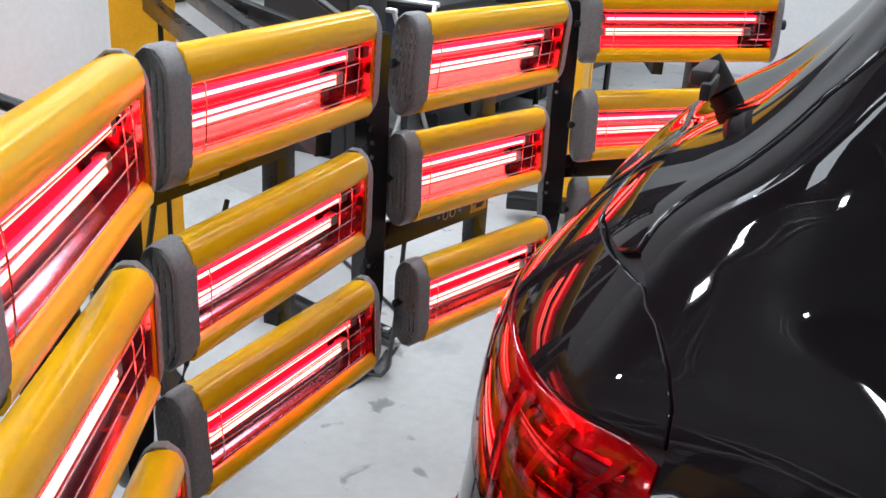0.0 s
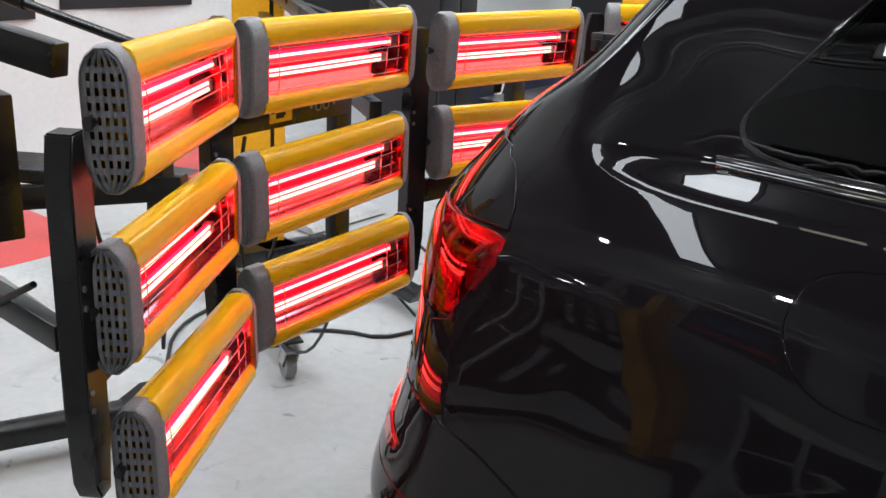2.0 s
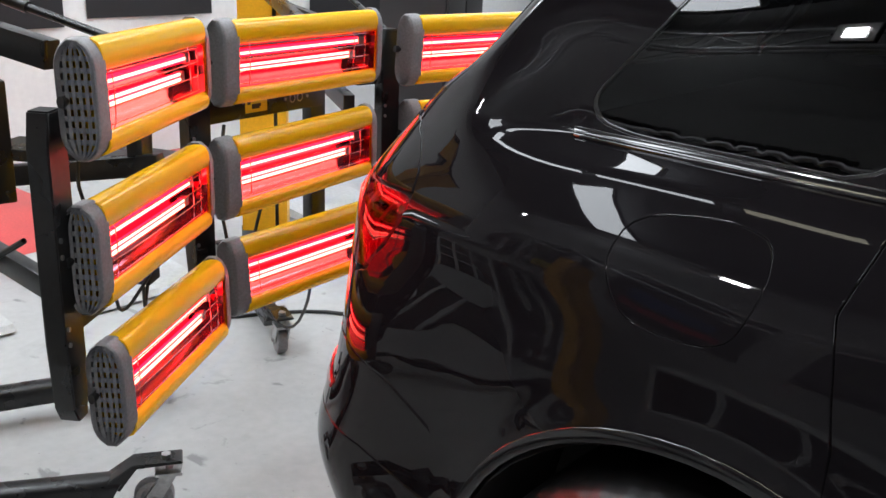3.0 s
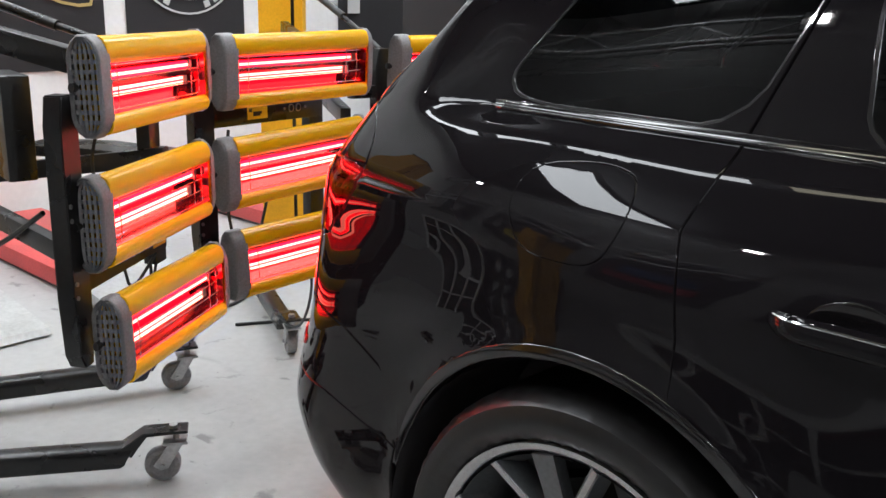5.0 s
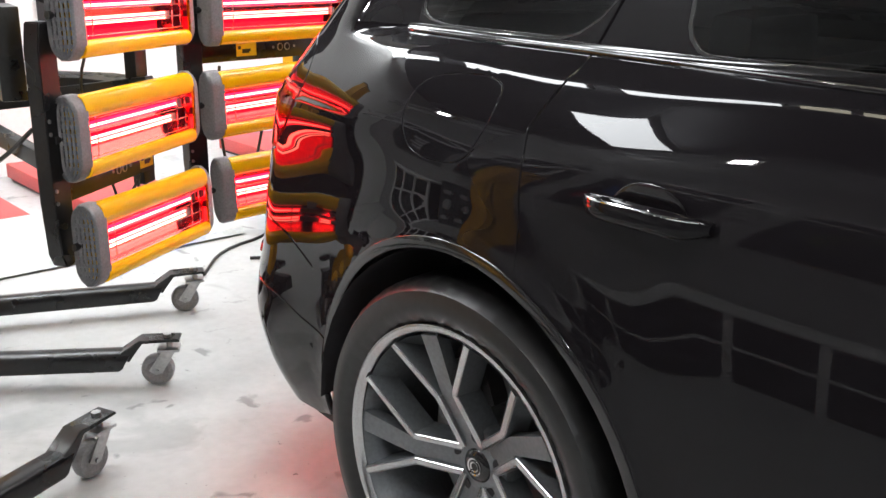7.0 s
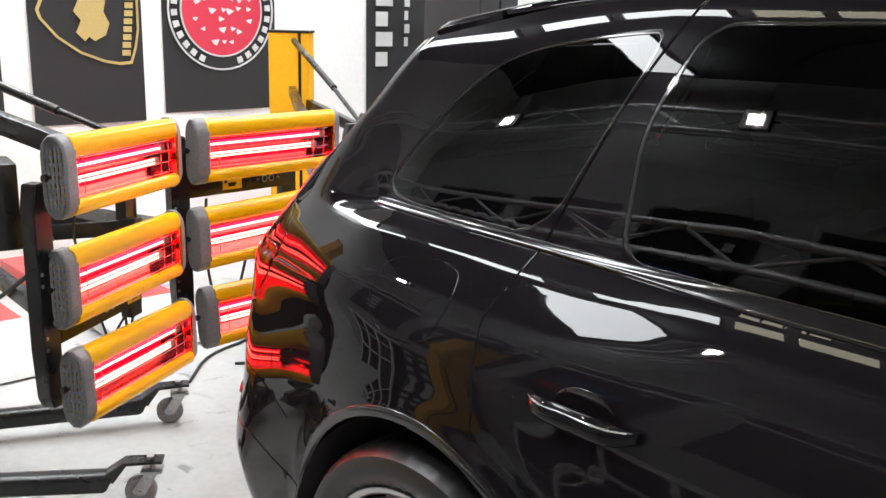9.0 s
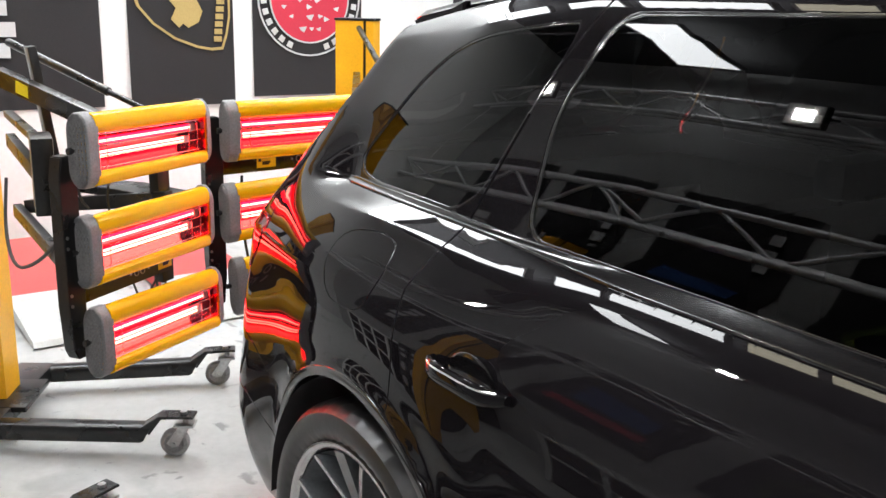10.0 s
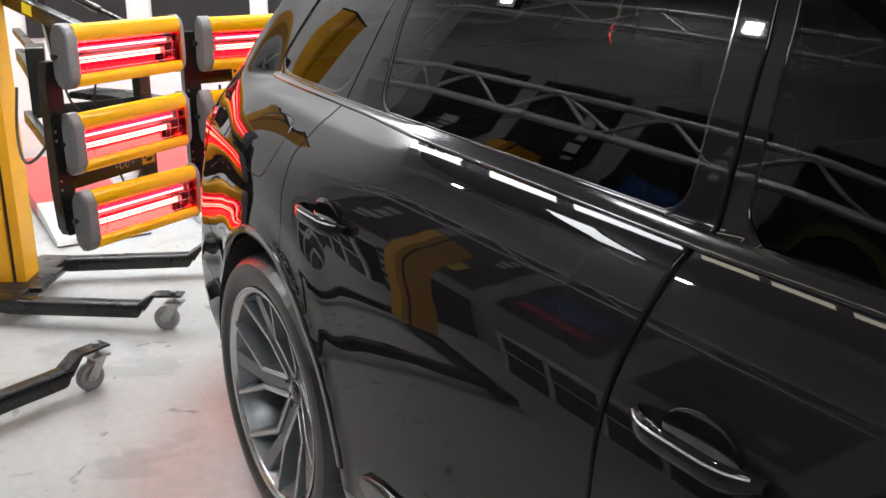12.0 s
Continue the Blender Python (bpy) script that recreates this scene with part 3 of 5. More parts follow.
def build_car():
    car = thing("car", "glossy black large estate car with tinted glass, freshly polished", "car")
    S = on_side
    for side in (-1, 1):
        near = side < 0
        how = dict(side=side) if near else dict(side=side, dx=0.09, dz=0.04)
        # rear quarter panel, cut by the wheel arch
        gate = placed([(-0.735, 0.735), (-0.735, 0.86), (-0.690, 0.878), (-0.645, 0.935), (-0.610, 0.985), (-0.607, 1.03), (-0.612, 1.06), (-0.626, 1.085), (-0.648, 1.11), (-0.672, 1.132), (-0.690, 1.15)])
        top = placed([(-0.635, 1.23), (-0.565, 1.34), (-0.490, 1.47), (-0.420, 1.575)])
        arch_r = 0.452
        quarter = ([(0.150, 0.800)] + placed(arch_arc(0.0, arch_r, 71.5, 162)) + placed([(-0.50, 0.660), (-0.60, 0.705), (-0.68, 0.725)])
                   + gate + top + [(0.10, 1.605), (0.302, 1.61), (0.207, 1.40), (0.133, 1.168), (0.131, 1.13), (0.121, 1.09), (0.109, 1.045), (0.128, 0.98), (0.145, 0.90)])
        glass_hole = rounded([(-0.270, 1.172), (0.124, 1.172), (0.262, 1.545), (0.19, 1.541), (-0.08, 1.520), (-0.185, 1.488), (-0.265, 1.42), (-0.315, 1.28), (-0.322, 1.22)], 2)
        fuel = rounded(placed([(-0.185, 1.095), (-0.06, 1.112), (0.012, 1.100), (0.026, 1.05), (0.008, 0.985), (-0.03, 0.962), (-0.15, 0.962), (-0.205, 1.03)]), 2)
        q = panel("quarter_panel", quarter, PAINT, car, holes=(glass_hole, fuel), **(dict(how, dx=0.026, dz=0.008) if near else how))
        grow = [(-0.075 + (x + 0.075) * 0.968, 1.036 + (z - 1.036) * 0.955) for x, z in fuel]
        panel("fuel_flap", grow, PAINT, q, "round-cornered fuel filler flap", off=0.0005, lip=0.004, **how)
        cx = float(np.mean([v[0] for v in glass_hole]))
        small = [(cx + (x - cx) * 0.985, 1.36 + (z - 1.36) * 0.975) for x, z in glass_hole]
        panel("quarter_window", small, GLASS, q, "dark tinted rear side window", off=-0.004, skirt=0.006, **how)
        frame_in = [(cx + (x - cx) * 0.985, 1.36 + (z - 1.36) * 0.976) for x, z in glass_hole]
        frame_out = [(cx + (x - cx) * 0.998, 1.36 + (z - 1.36) * 0.996) for x, z in glass_hole]
        panel("window_seal", frame_out, TRIM, q, "black rubber window seal", holes=(frame_in,), off=-0.0015, skirt=0.004, **how)
        # doors
        g = 0.0019
        rear_door = ([(0.150 + g, 0.796)] + arch_arc(0.0, arch_r + 0.002, 70.5, 5, 10) + [(0.44, 0.36), (1.28 - g, 0.345), (1.275 - g, 0.9), (1.29 - g, 1.12), (1.29 - g, 1.16), (1.262, 1.40), (1.21, 1.615), (0.31, 1.613), (0.215, 1.40), (0.139, 1.166), (0.137, 1.13), (0.127, 1.09), (0.115, 1.045), (0.133, 0.98), (0.150, 0.90)])
        rear_glass = rounded([(0.300, 1.168), (1.235, 1.163), (1.205, 1.40), (1.16, 1.580), (0.330, 1.560), (0.268, 1.38)], 2, 0.03)
        door = panel("rear_door", rear_door, PAINT, car, holes=(rear_glass,), **(dict(how, dz=0.006) if near else how))
        panel("door_glass", [(0.77 + (x - 0.77) * 0.99, 1.37 + (z - 1.37) * 0.975) for x, z in rear_glass], GLASS, door, "dark tinted door glass", off=-0.004, skirt=0.006, **how)
        panel("window_seal", [(0.77 + (x - 0.77) * 0.998, 1.37 + (z - 1.37) * 0.995) for x, z in rear_glass], TRIM, door, "black rubber window seal", holes=([(0.77 + (x - 0.77) * 0.989, 1.37 + (z - 1.37) * 0.978) for x, z in rear_glass],), off=-0.0015, skirt=0.004, **how)
        front_door = [(1.28 + g, 0.345), (2.42, 0.345), (2.50, 0.6), (2.50, 0.95), (S(2.40, 1.09), 1.09), (S(2.20, 1.16), 1.16), (S(1.83, 1.40), 1.40), (S(1.50, 1.605), 1.605), (1.218, 1.613), (1.270, 1.40), (1.303, 1.16), (1.308, 1.12), (1.284, 0.9)]
        front_glass = rounded([(1.335, 1.163), (S(2.08, 1.165), 1.165), (S(1.80, 1.37), 1.37), (S(1.48, 1.575), 1.575), (1.255, 1.583), (1.30, 1.40)], 2, 0.03)
        door2 = panel("front_door", front_door, PAINT, car, holes=(front_glass,), **(dict(how, dz=0.008) if near else how))
        panel("door_glass", [(1.62 + (x - 1.62) * 0.99, 1.37 + (z - 1.37) * 0.975) for x, z in front_glass], GLASS, door2, "dark tinted door glass", off=-0.004, skirt=0.006, **how)
        # front wing, nose, bonnet and screen halves
        wing = [(2.50 + g, 0.58), (2.56, 0.42)] + arch_arc(AXLE, arch_r, 172, 8, 14) + [(3.46, 0.42), (3.75, 0.5), (S(3.58, 0.92), 0.92), (S(3.28, 1.015), 1.015), (S(2.5, 1.088), 1.088), (S(2.44, 1.07), 1.07), (2.505, 0.97)]
        panel("front_wing", wing, PAINT, car, **how)
        panel("front_bumper", [(3.46, 0.20), (F2, 0.20), (F2, 0.55), (3.76, 0.55), (3.76, 0.49), (3.47, 0.41)], PAINT, car, **how)
        panel("grille", [(3.80, 0.56), (F2, 0.56), (F2, 0.92), (3.80, 0.92)], DARK, car, **how)
        panel("head_light", [(3.76, 0.72), (3.795, 0.72), (3.795, 0.90), (3.76, 0.90)], CLEAR, car, **how)
        panel("bonnet", [(S(3.3, 1.02), 1.02), (S(3.6, 0.93), 0.93), (F2, 0.93), (F2, 1.118), (S(2.42, 1.118), 1.118), (S(2.5, 1.095), 1.095)], PAINT, car, **how)
        panel("windscreen", [(S(2.22, 1.17), 1.17), (S(2.30, 1.125), 1.125), (F2, 1.125), (F2, 1.61), (S(1.51, 1.61), 1.61), (S(1.85, 1.40), 1.40)], GLASS, car, **how)
        # rear bumper and its lower skirt
        bumper = placed(arch_arc(0.0, arch_r + 0.004, 163, 166, 2)) + placed([(-0.448, 0.505), (-0.56, 0.520), (-0.68, 0.545), (-0.79, 0.556)]) + [(P1 - 0.1, 0.56), (P2, 0.56), (P2, 0.730), (P1 - 0.1, 0.730)] + placed([(-0.735, 0.729), (-0.68, 0.718), (-0.60, 0.698), (-0.50, 0.652), (-0.44, 0.600)])
        panel("rear_bumper", bumper, PAINT, car, **how)
        skirt = placed([(-0.452, 0.499), (-0.56, 0.514), (-0.68, 0.539), (-0.79, 0.550)]) + [(P1 - 0.1, 0.554), (P2, 0.554), (P2, 0.26), (P1, 0.255)] + placed([(-0.70, 0.262), (-0.52, 0.285), (-0.455, 0.31)])
        panel("rear_skirt", skirt, PAINT, car, "gloss black lower bumper", **how)
        reflector = rounded(placed([(-0.80, 0.60)]) + [(-1.20, 0.60), (-1.20, 0.635)] + placed([(-0.785, 0.625)]), 1)
        panel("rear_reflector", reflector, LENS_RED, car, "red rear reflector", off=0.004, **how)
        # sill and its blade
        panel("sill", [(0.44, 0.355), (2.55, 0.34), (2.55, 0.20), (0.40, 0.21)], TRIM, car, **how)
        blade = rounded([(0.56, 0.455), (0.66, 0.475), (2.3, 0.475), (2.4, 0.43), (2.3, 0.40), (0.62, 0.40)], 1)
        panel("door_blade", blade, TRIM, car, "gloss black lower door blade", off=0.016, skirt=0.02, lip=0.006, **how)
        # mouldings: window sill strip and arch lip
        belt = [(S(-0.355, 1.158), 1.158), (0.12, 1.157), (1.31, 1.148), (S(2.15, 1.155), 1.155), (S(2.15, 1.163), 1.163), (1.31, 1.160), (0.12, 1.168), (S(-0.36, 1.170), 1.170)]
        panel("window_strip", belt, TRIM, car, "gloss black window sill strip", off=0.007, skirt=0.01, **how)
        lip = placed(arch_arc(0.0, 0.458, 168, 4, 28) + arch_arc(0.0, 0.440, 4, 168, 28))
        panel("arch_lip", lip, TRIM, car, "gloss black wheel arch lip", off=0.004, skirt=0.03, dx=0.02, dz=0.02, side=side)
        lip = arch_arc(AXLE, 0.4405, 172, 8, 28) + arch_arc(AXLE, 0.425, 8, 172, 28)
        panel("arch_lip", lip, TRIM, car, "gloss black wheel arch lip", off=0.004, skirt=0.03, dx=0.02, dz=0.02, side=side)
        handle(door, 0.275, 0.487, 0.968, side)
        handle(door2, 1.345, 1.557, 0.962, side)
        # tail lamp: lens with inner bars
        edge = placed([(-0.612, 1.024), (-0.616, 0.985), (-0.652, 0.934), (-0.692, 0.884), (-0.73, 0.880), (-0.80, 0.888)])
        lamp = rounded(edge + [(P1 - 0.12, 0.895), (P1 - 0.18, 0.97), (-0.95, 1.022)] + placed([(-0.72, 1.024)]), 1)
        tl = panel("tail_light", lamp, RED_GLASS, car, "glossy red wraparound tail light", off=0.003, dx=0.02, dz=0.012, side=side)
        panel("lamp_mirror", lamp, LAMP_MIRROR, tl, "faceted inner lamp reflector", off=-0.016, skirt=0.004, dx=0.02, dz=0.012, side=side)
        for x0, x1, z0 in ((-0.640, -0.80, 0.996), (-0.655, -0.80, 0.972), (-0.675, -0.80, 0.948), (-0.695, -0.81, 0.924), (-0.715, -0.82, 0.902)):
            bar = placed([(x0, z0), (x1, z0 + 0.004), (x1, z0 + 0.010), (x0, z0 + 0.007)])
            panel("light_bar", bar, CHROME, tl, "bright inner light guide", off=-0.007, skirt=0.006, lip=0.001, side=side)
        for x0, x1, z0, z1 in ((-0.640, -0.648, 1.010, 0.972), (-0.705, -0.713, 1.012, 0.950), (-0.760, -0.768, 1.010, 0.905)):
            bar = placed([(x0, z0), (x0 - 0.030, z1), (x1 - 0.030, z1), (x1, z0)])
            panel("lamp_rib", bar, WHITE_PLASTIC, tl, "pale upright rib inside the lamp", off=-0.004, skirt=0.008, lip=0.001, side=side)
        # tailgate below the glass, pillar and rear screen
        gate_panel = placed([(-0.741, 0.737), (-0.741, 0.866), (-0.80, 0.876)]) + [(P1 - 0.125, 0.884), (P1 - 0.19, 0.972), (-0.953, 1.030)] + placed([(-0.72, 1.032), (-0.614, 1.032), (-0.618, 1.06), (-0.632, 1.085), (-0.654, 1.11), (-0.678, 1.130), (-0.715, 1.132)]) + [(-0.80, 1.128), (-0.90, 1.150), (P1, 1.155), (P2, 1.155), (P2, 0.738), (P1 - 0.1, 0.738)]
        tg = panel("tailgate", gate_panel, PAINT, car, **how)
        pillar = placed([(-0.697, 1.152), (-0.722, 1.140)]) + [(-0.80, 1.136), (-0.895, 1.158), (-0.93, 1.30), (-0.93, 1.45), (-0.90, 1.585)] + placed([(-0.428, 1.58), (-0.498, 1.47), (-0.573, 1.34), (-0.643, 1.23)])
        panel("rear_pillar", pillar, PAINT, tg, "gloss black screen pillar", **how)
        screen = [(-0.902, 1.165), (P1, 1.163), (P2, 1.163), (P2, 1.585), (P1, 1.585), (-0.91, 1.585), (-0.938, 1.45), (-0.938, 1.30)]
        panel("rear_screen", screen, GLASS, tg, "dark tinted rear screen", off=-0.003, **how)
        panel("plate_recess", [(P1 - 0.30, 0.80), (P2, 0.80), (P2, 0.86), (P1 - 0.30, 0.86)], DARK, tg, off=0.002, **how)
        for ax in (0.0, AXLE):
            wheel(car, ax, side)
            bm = bmesh.new()
            prof = [(0.43, 0.0), (0.44, 0.06), (0.44, 0.34), (0.06, 0.36)]
            lathe(bm, prof, 40)
            bmesh.ops.delete(bm, geom=[v for v in bm.verts if v.co.z < -0.05], context="VERTS")
            part("arch_liner", bm, INNER, car, "", pose(ax, side * 0.955, HUB_Z, 0, 0, 0 if side < 0 else 180))
    # roof, spoiler, wiper, inner shell
    bm = bmesh.new()
    ps = np.linspace(P2, F2, 120)
    edge = shell(ps, np.full(120, 1.60))
    loop = [tuple(v) for v in edge] + [(v[0], -v[1], v[2]) for v in edge[::-1][1:-1]]
    rings = []
    for k in range(9):
        a = k / 8 * math.pi / 2
        s, h = math.cos(a), math.sin(a)
        rings.append([bm.verts.new((0.45 + (x - 0.45) * (1 - (1 - s) * 0.98), y * (1 - (1 - s) * 0.98), z + 0.075 * h)) for x, y, z in loop])
    n = len(loop)
    for a, b in zip(rings, rings[1:]):
        for i in range(n):
            bm.faces.new((a[i], a[(i + 1) % n], b[(i + 1) % n], b[i]))
    bm.faces.new(rings[-1])
    part("roof", bm, PAINT, car)
    bm = prism(bmesh.new(), [(-0.20, 1.582), (-0.36, 1.565), (-0.48, 1.545), (-0.515, 1.533), (-0.505, 1.520), (-0.46, 1.495), (-0.38, 1.495), (-0.20, 1.53)], -0.57, 0.57)
    bmesh.ops.subdivide_edges(bm, edges=[e for e in bm.edges if abs(e.verts[0].co.y - e.verts[1].co.y) > 1], cuts=14)
    for v in bm.verts:
        k = smooth_step(0.2, 0.57, abs(v.co.y))
        v.co.x += 0.11 * k * float(v.co.x < -0.33)
        v.co.z -= 0.012 * k
    part("roof_spoiler", bm, PAINT, car, "gloss black roof spoiler")
    lift = Vector((-0.6, -0.05, 0.8))
    low, high = Vector((-0.800, -0.10, 1.198)), Vector((-0.735, -0.40, 1.235))
    bm = beam(bmesh.new(), low + lift * 0.030, high + lift * 0.026, 0.026, 0.020, 0.006)
    rod(bm, Vector((-0.805, -0.09, 1.195)) - lift * 0.01, Vector((-0.805, -0.09, 1.195)) + lift * 0.040, 0.024, 16)
    wiper = part("rear_wiper", bm, DARK, car, "black rear wiper arm")
    part("wiper_blade", beam(bmesh.new(), low.lerp(high, 0.25) + lift * 0.010, high.lerp(low, -0.15) + lift * 0.010, 0.012, 0.020, 0.003), RUBBER, wiper)
    for side in (-1, 1):
        rail = shell(np.linspace(-0.22, 1.9, 24), np.full(24, 1.585))
        bm = hose(bmesh.new(), [(v[0], -side * (v[1] + 0.035) if side > 0 else v[1] + 0.035, v[2] + 0.055) for v in rail], 0.013)
        part("roof_rail", bm, TRIM, car, "gloss black roof rail")
    # dark lining behind the gaps and the cabin floor
    inner = bmesh.new()
    zs = np.linspace(0.24, 1.15, 26)
    pp = np.concatenate([np.linspace(P2, -0.44, 40), np.linspace(0.48, 2.52, 40), np.linspace(3.46, F2, 20)])
    for side in (-1, 1):
        grid = [[None] * len(zs) for _ in pp]
        for i, p in enumerate(pp):
            for j, z in enumerate(zs):
                c = shell(p, z) - shell_normal(np.array(p), np.array(z)) * 0.016
                grid[i][j] = inner.verts.new((c[0], c[1] if side < 0 else -c[1], c[2]))
        for i in range(len(pp) - 1):
            if pp[i + 1] - pp[i] > 0.3:
                continue
            for j in range(len(zs) - 1):
                inner.faces.new((grid[i][j], grid[i + 1][j], grid[i + 1][j + 1], grid[i][j + 1]))
        # over the arches
        for ax in (0.0, AXLE):
            zz = np.linspace(0.86, 1.15, 10)
            xx = np.linspace(ax - 0.5, ax + 0.5, 20)
            g2 = [[None] * 10 for _ in xx]
            for i, p in enumerate(xx):
                for j, z in enumerate(zz):
                    c = shell(p, z) - shell_normal(np.array(p), np.array(z)) * 0.016
                    g2[i][j] = inner.verts.new((c[0], c[1] if side < 0 else -c[1], c[2]))
            for i in range(19):
                for j in range(9):
                    inner.faces.new((g2[i][j], g2[i + 1][j], g2[i + 1][j + 1], g2[i][j + 1]))
    part("inner_shell", inner, INNER, car)
    part("cabin_floor", block(bmesh.new(), -0.72, -0.74, 0.26, 2.4, 0.74, 0.30), INNER, car)
    part("load_cover", block(bmesh.new(), -0.62, -0.60, 1.06, 0.1, 0.60, 1.10, 0.01), INNER, car)
    for x, y in ((0.55, -0.38), (0.55, 0.38), (1.55, -0.38), (1.55, 0.38)):
        bm = block(bmesh.new(), x - 0.30, y - 0.26, 0.62, x + 0.25, y + 0.26, 0.78, 0.05)
        top = 1.10 if x < 1 else 1.22
        block(bm, x - 0.38, y - 0.25, 0.70, x - 0.24, y + 0.25, top, 0.05)
        block(bm, x - 0.40, y - 0.13, top + 0.01, x - 0.30, y + 0.13, top + 0.12, 0.04)
        rod(bm, (x - 0.35, y - 0.06, top - 0.03), (x - 0.35, y - 0.06, top + 0.04), 0.008)
        rod(bm, (x - 0.35, y + 0.06, top - 0.03), (x - 0.35, y + 0.06, top + 0.04), 0.008)
        block(bm, x - 0.25, y - 0.2, 0.29, x + 0.2, y + 0.2, 0.66, 0.02)
        part("seat", bm, INNER, car, "dark upholstered car seat")
    return car


build_car()


# ---- infrared drying lamps ----
def cap_mesh():
    """A rounded end cap in one casting: a rim round a face of upright ribs with rows of slots between them, its outside towards -x."""
    bm = bmesh.new()
    half, r, edge = 0.117, 0.060, 0.007
    zs = [-half + 0.008]
    for k in range(9):
        zs += [-0.0965 + 0.0225 * k, -0.0835 + 0.0225 * k]
    zs.append(half - 0.008)
    us = [-1.0, -0.9, -0.81]
    for k in range(4):
        us += [-0.63 + 0.36 * k, -0.54 + 0.36 * k, -0.45 + 0.36 * k]
    us += [0.81, 0.9, 1.0]

    def wide(z, cut):
        return r - cut if abs(z) < half - r else math.sqrt(max(0.0002, (r - cut) ** 2 - (abs(z) - half + r) ** 2))
    grid = [[bm.verts.new((-0.040 if i % 3 == 1 else -0.032, u * wide(z, edge), z)) for i, u in enumerate(us)] for z in zs]
    for j in range(len(zs) - 1):
        for i in range(len(us) - 1):
            if not (j % 2 and i % 3 == 2):
                bm.faces.new((grid[j][i], grid[j][i + 1], grid[j + 1][i + 1], grid[j + 1][i]))
    loop = grid[0] + [row[-1] for row in grid[1:]] + grid[-1][-2::-1] + [row[0] for row in grid[-2:0:-1]]
    last = loop
    for x, grow in ((-0.037, 0.003), (-0.034, 0.0062), (-0.028, 0.007), (0.012, 0.007)):
        ring_verts = []
        for v in loop:
            cz = max(-half + r, min(half - r, v.co.z))
            d = Vector((0, v.co.y, v.co.z - cz))
            d = d.normalized() if d.length > 1e-6 else Vector((0, 1, 0))
            ring_verts.append(bm.verts.new((x, v.co.y + d.y * grow, v.co.z + d.z * grow)))
        for k in range(len(loop)):
            m = (k + 1) % len(loop)
            bm.faces.new((last[k], last[m], ring_verts[m], ring_verts[k]))
        last = ring_verts
    bmesh.ops.recalc_face_normals(bm, faces=bm.faces)
    bmesh.ops.solidify(bm, geom=bm.faces[:], thickness=0.004)
    return mesh_of("end_cap", bm, CAP_GREY)


def flip(bm):
    """Turned left for right along the head."""
    bmesh.ops.scale(bm, vec=(-1, 1, 1), verts=bm.verts)
    return bm


CAP = cap_mesh()
CAP_DEEP = CAP.copy()
CAP_DEEP.transform(Matrix.Diagonal((-1.0, 1, 1, 1)))
CAP_DEEP.flip_normals()
CAP.transform(Matrix.Diagonal((0.45, 1, 1, 1)))
ROLL_TOP = [(0.040, 0.052), (0.052, 0.058), (0.058, 0.074), (0.055, 0.092), (0.044, 0.106), (0.026, 0.112), (0.0, 0.112), (-0.03, 0.106), (-0.05, 0.088), (-0.056, 0.06)]


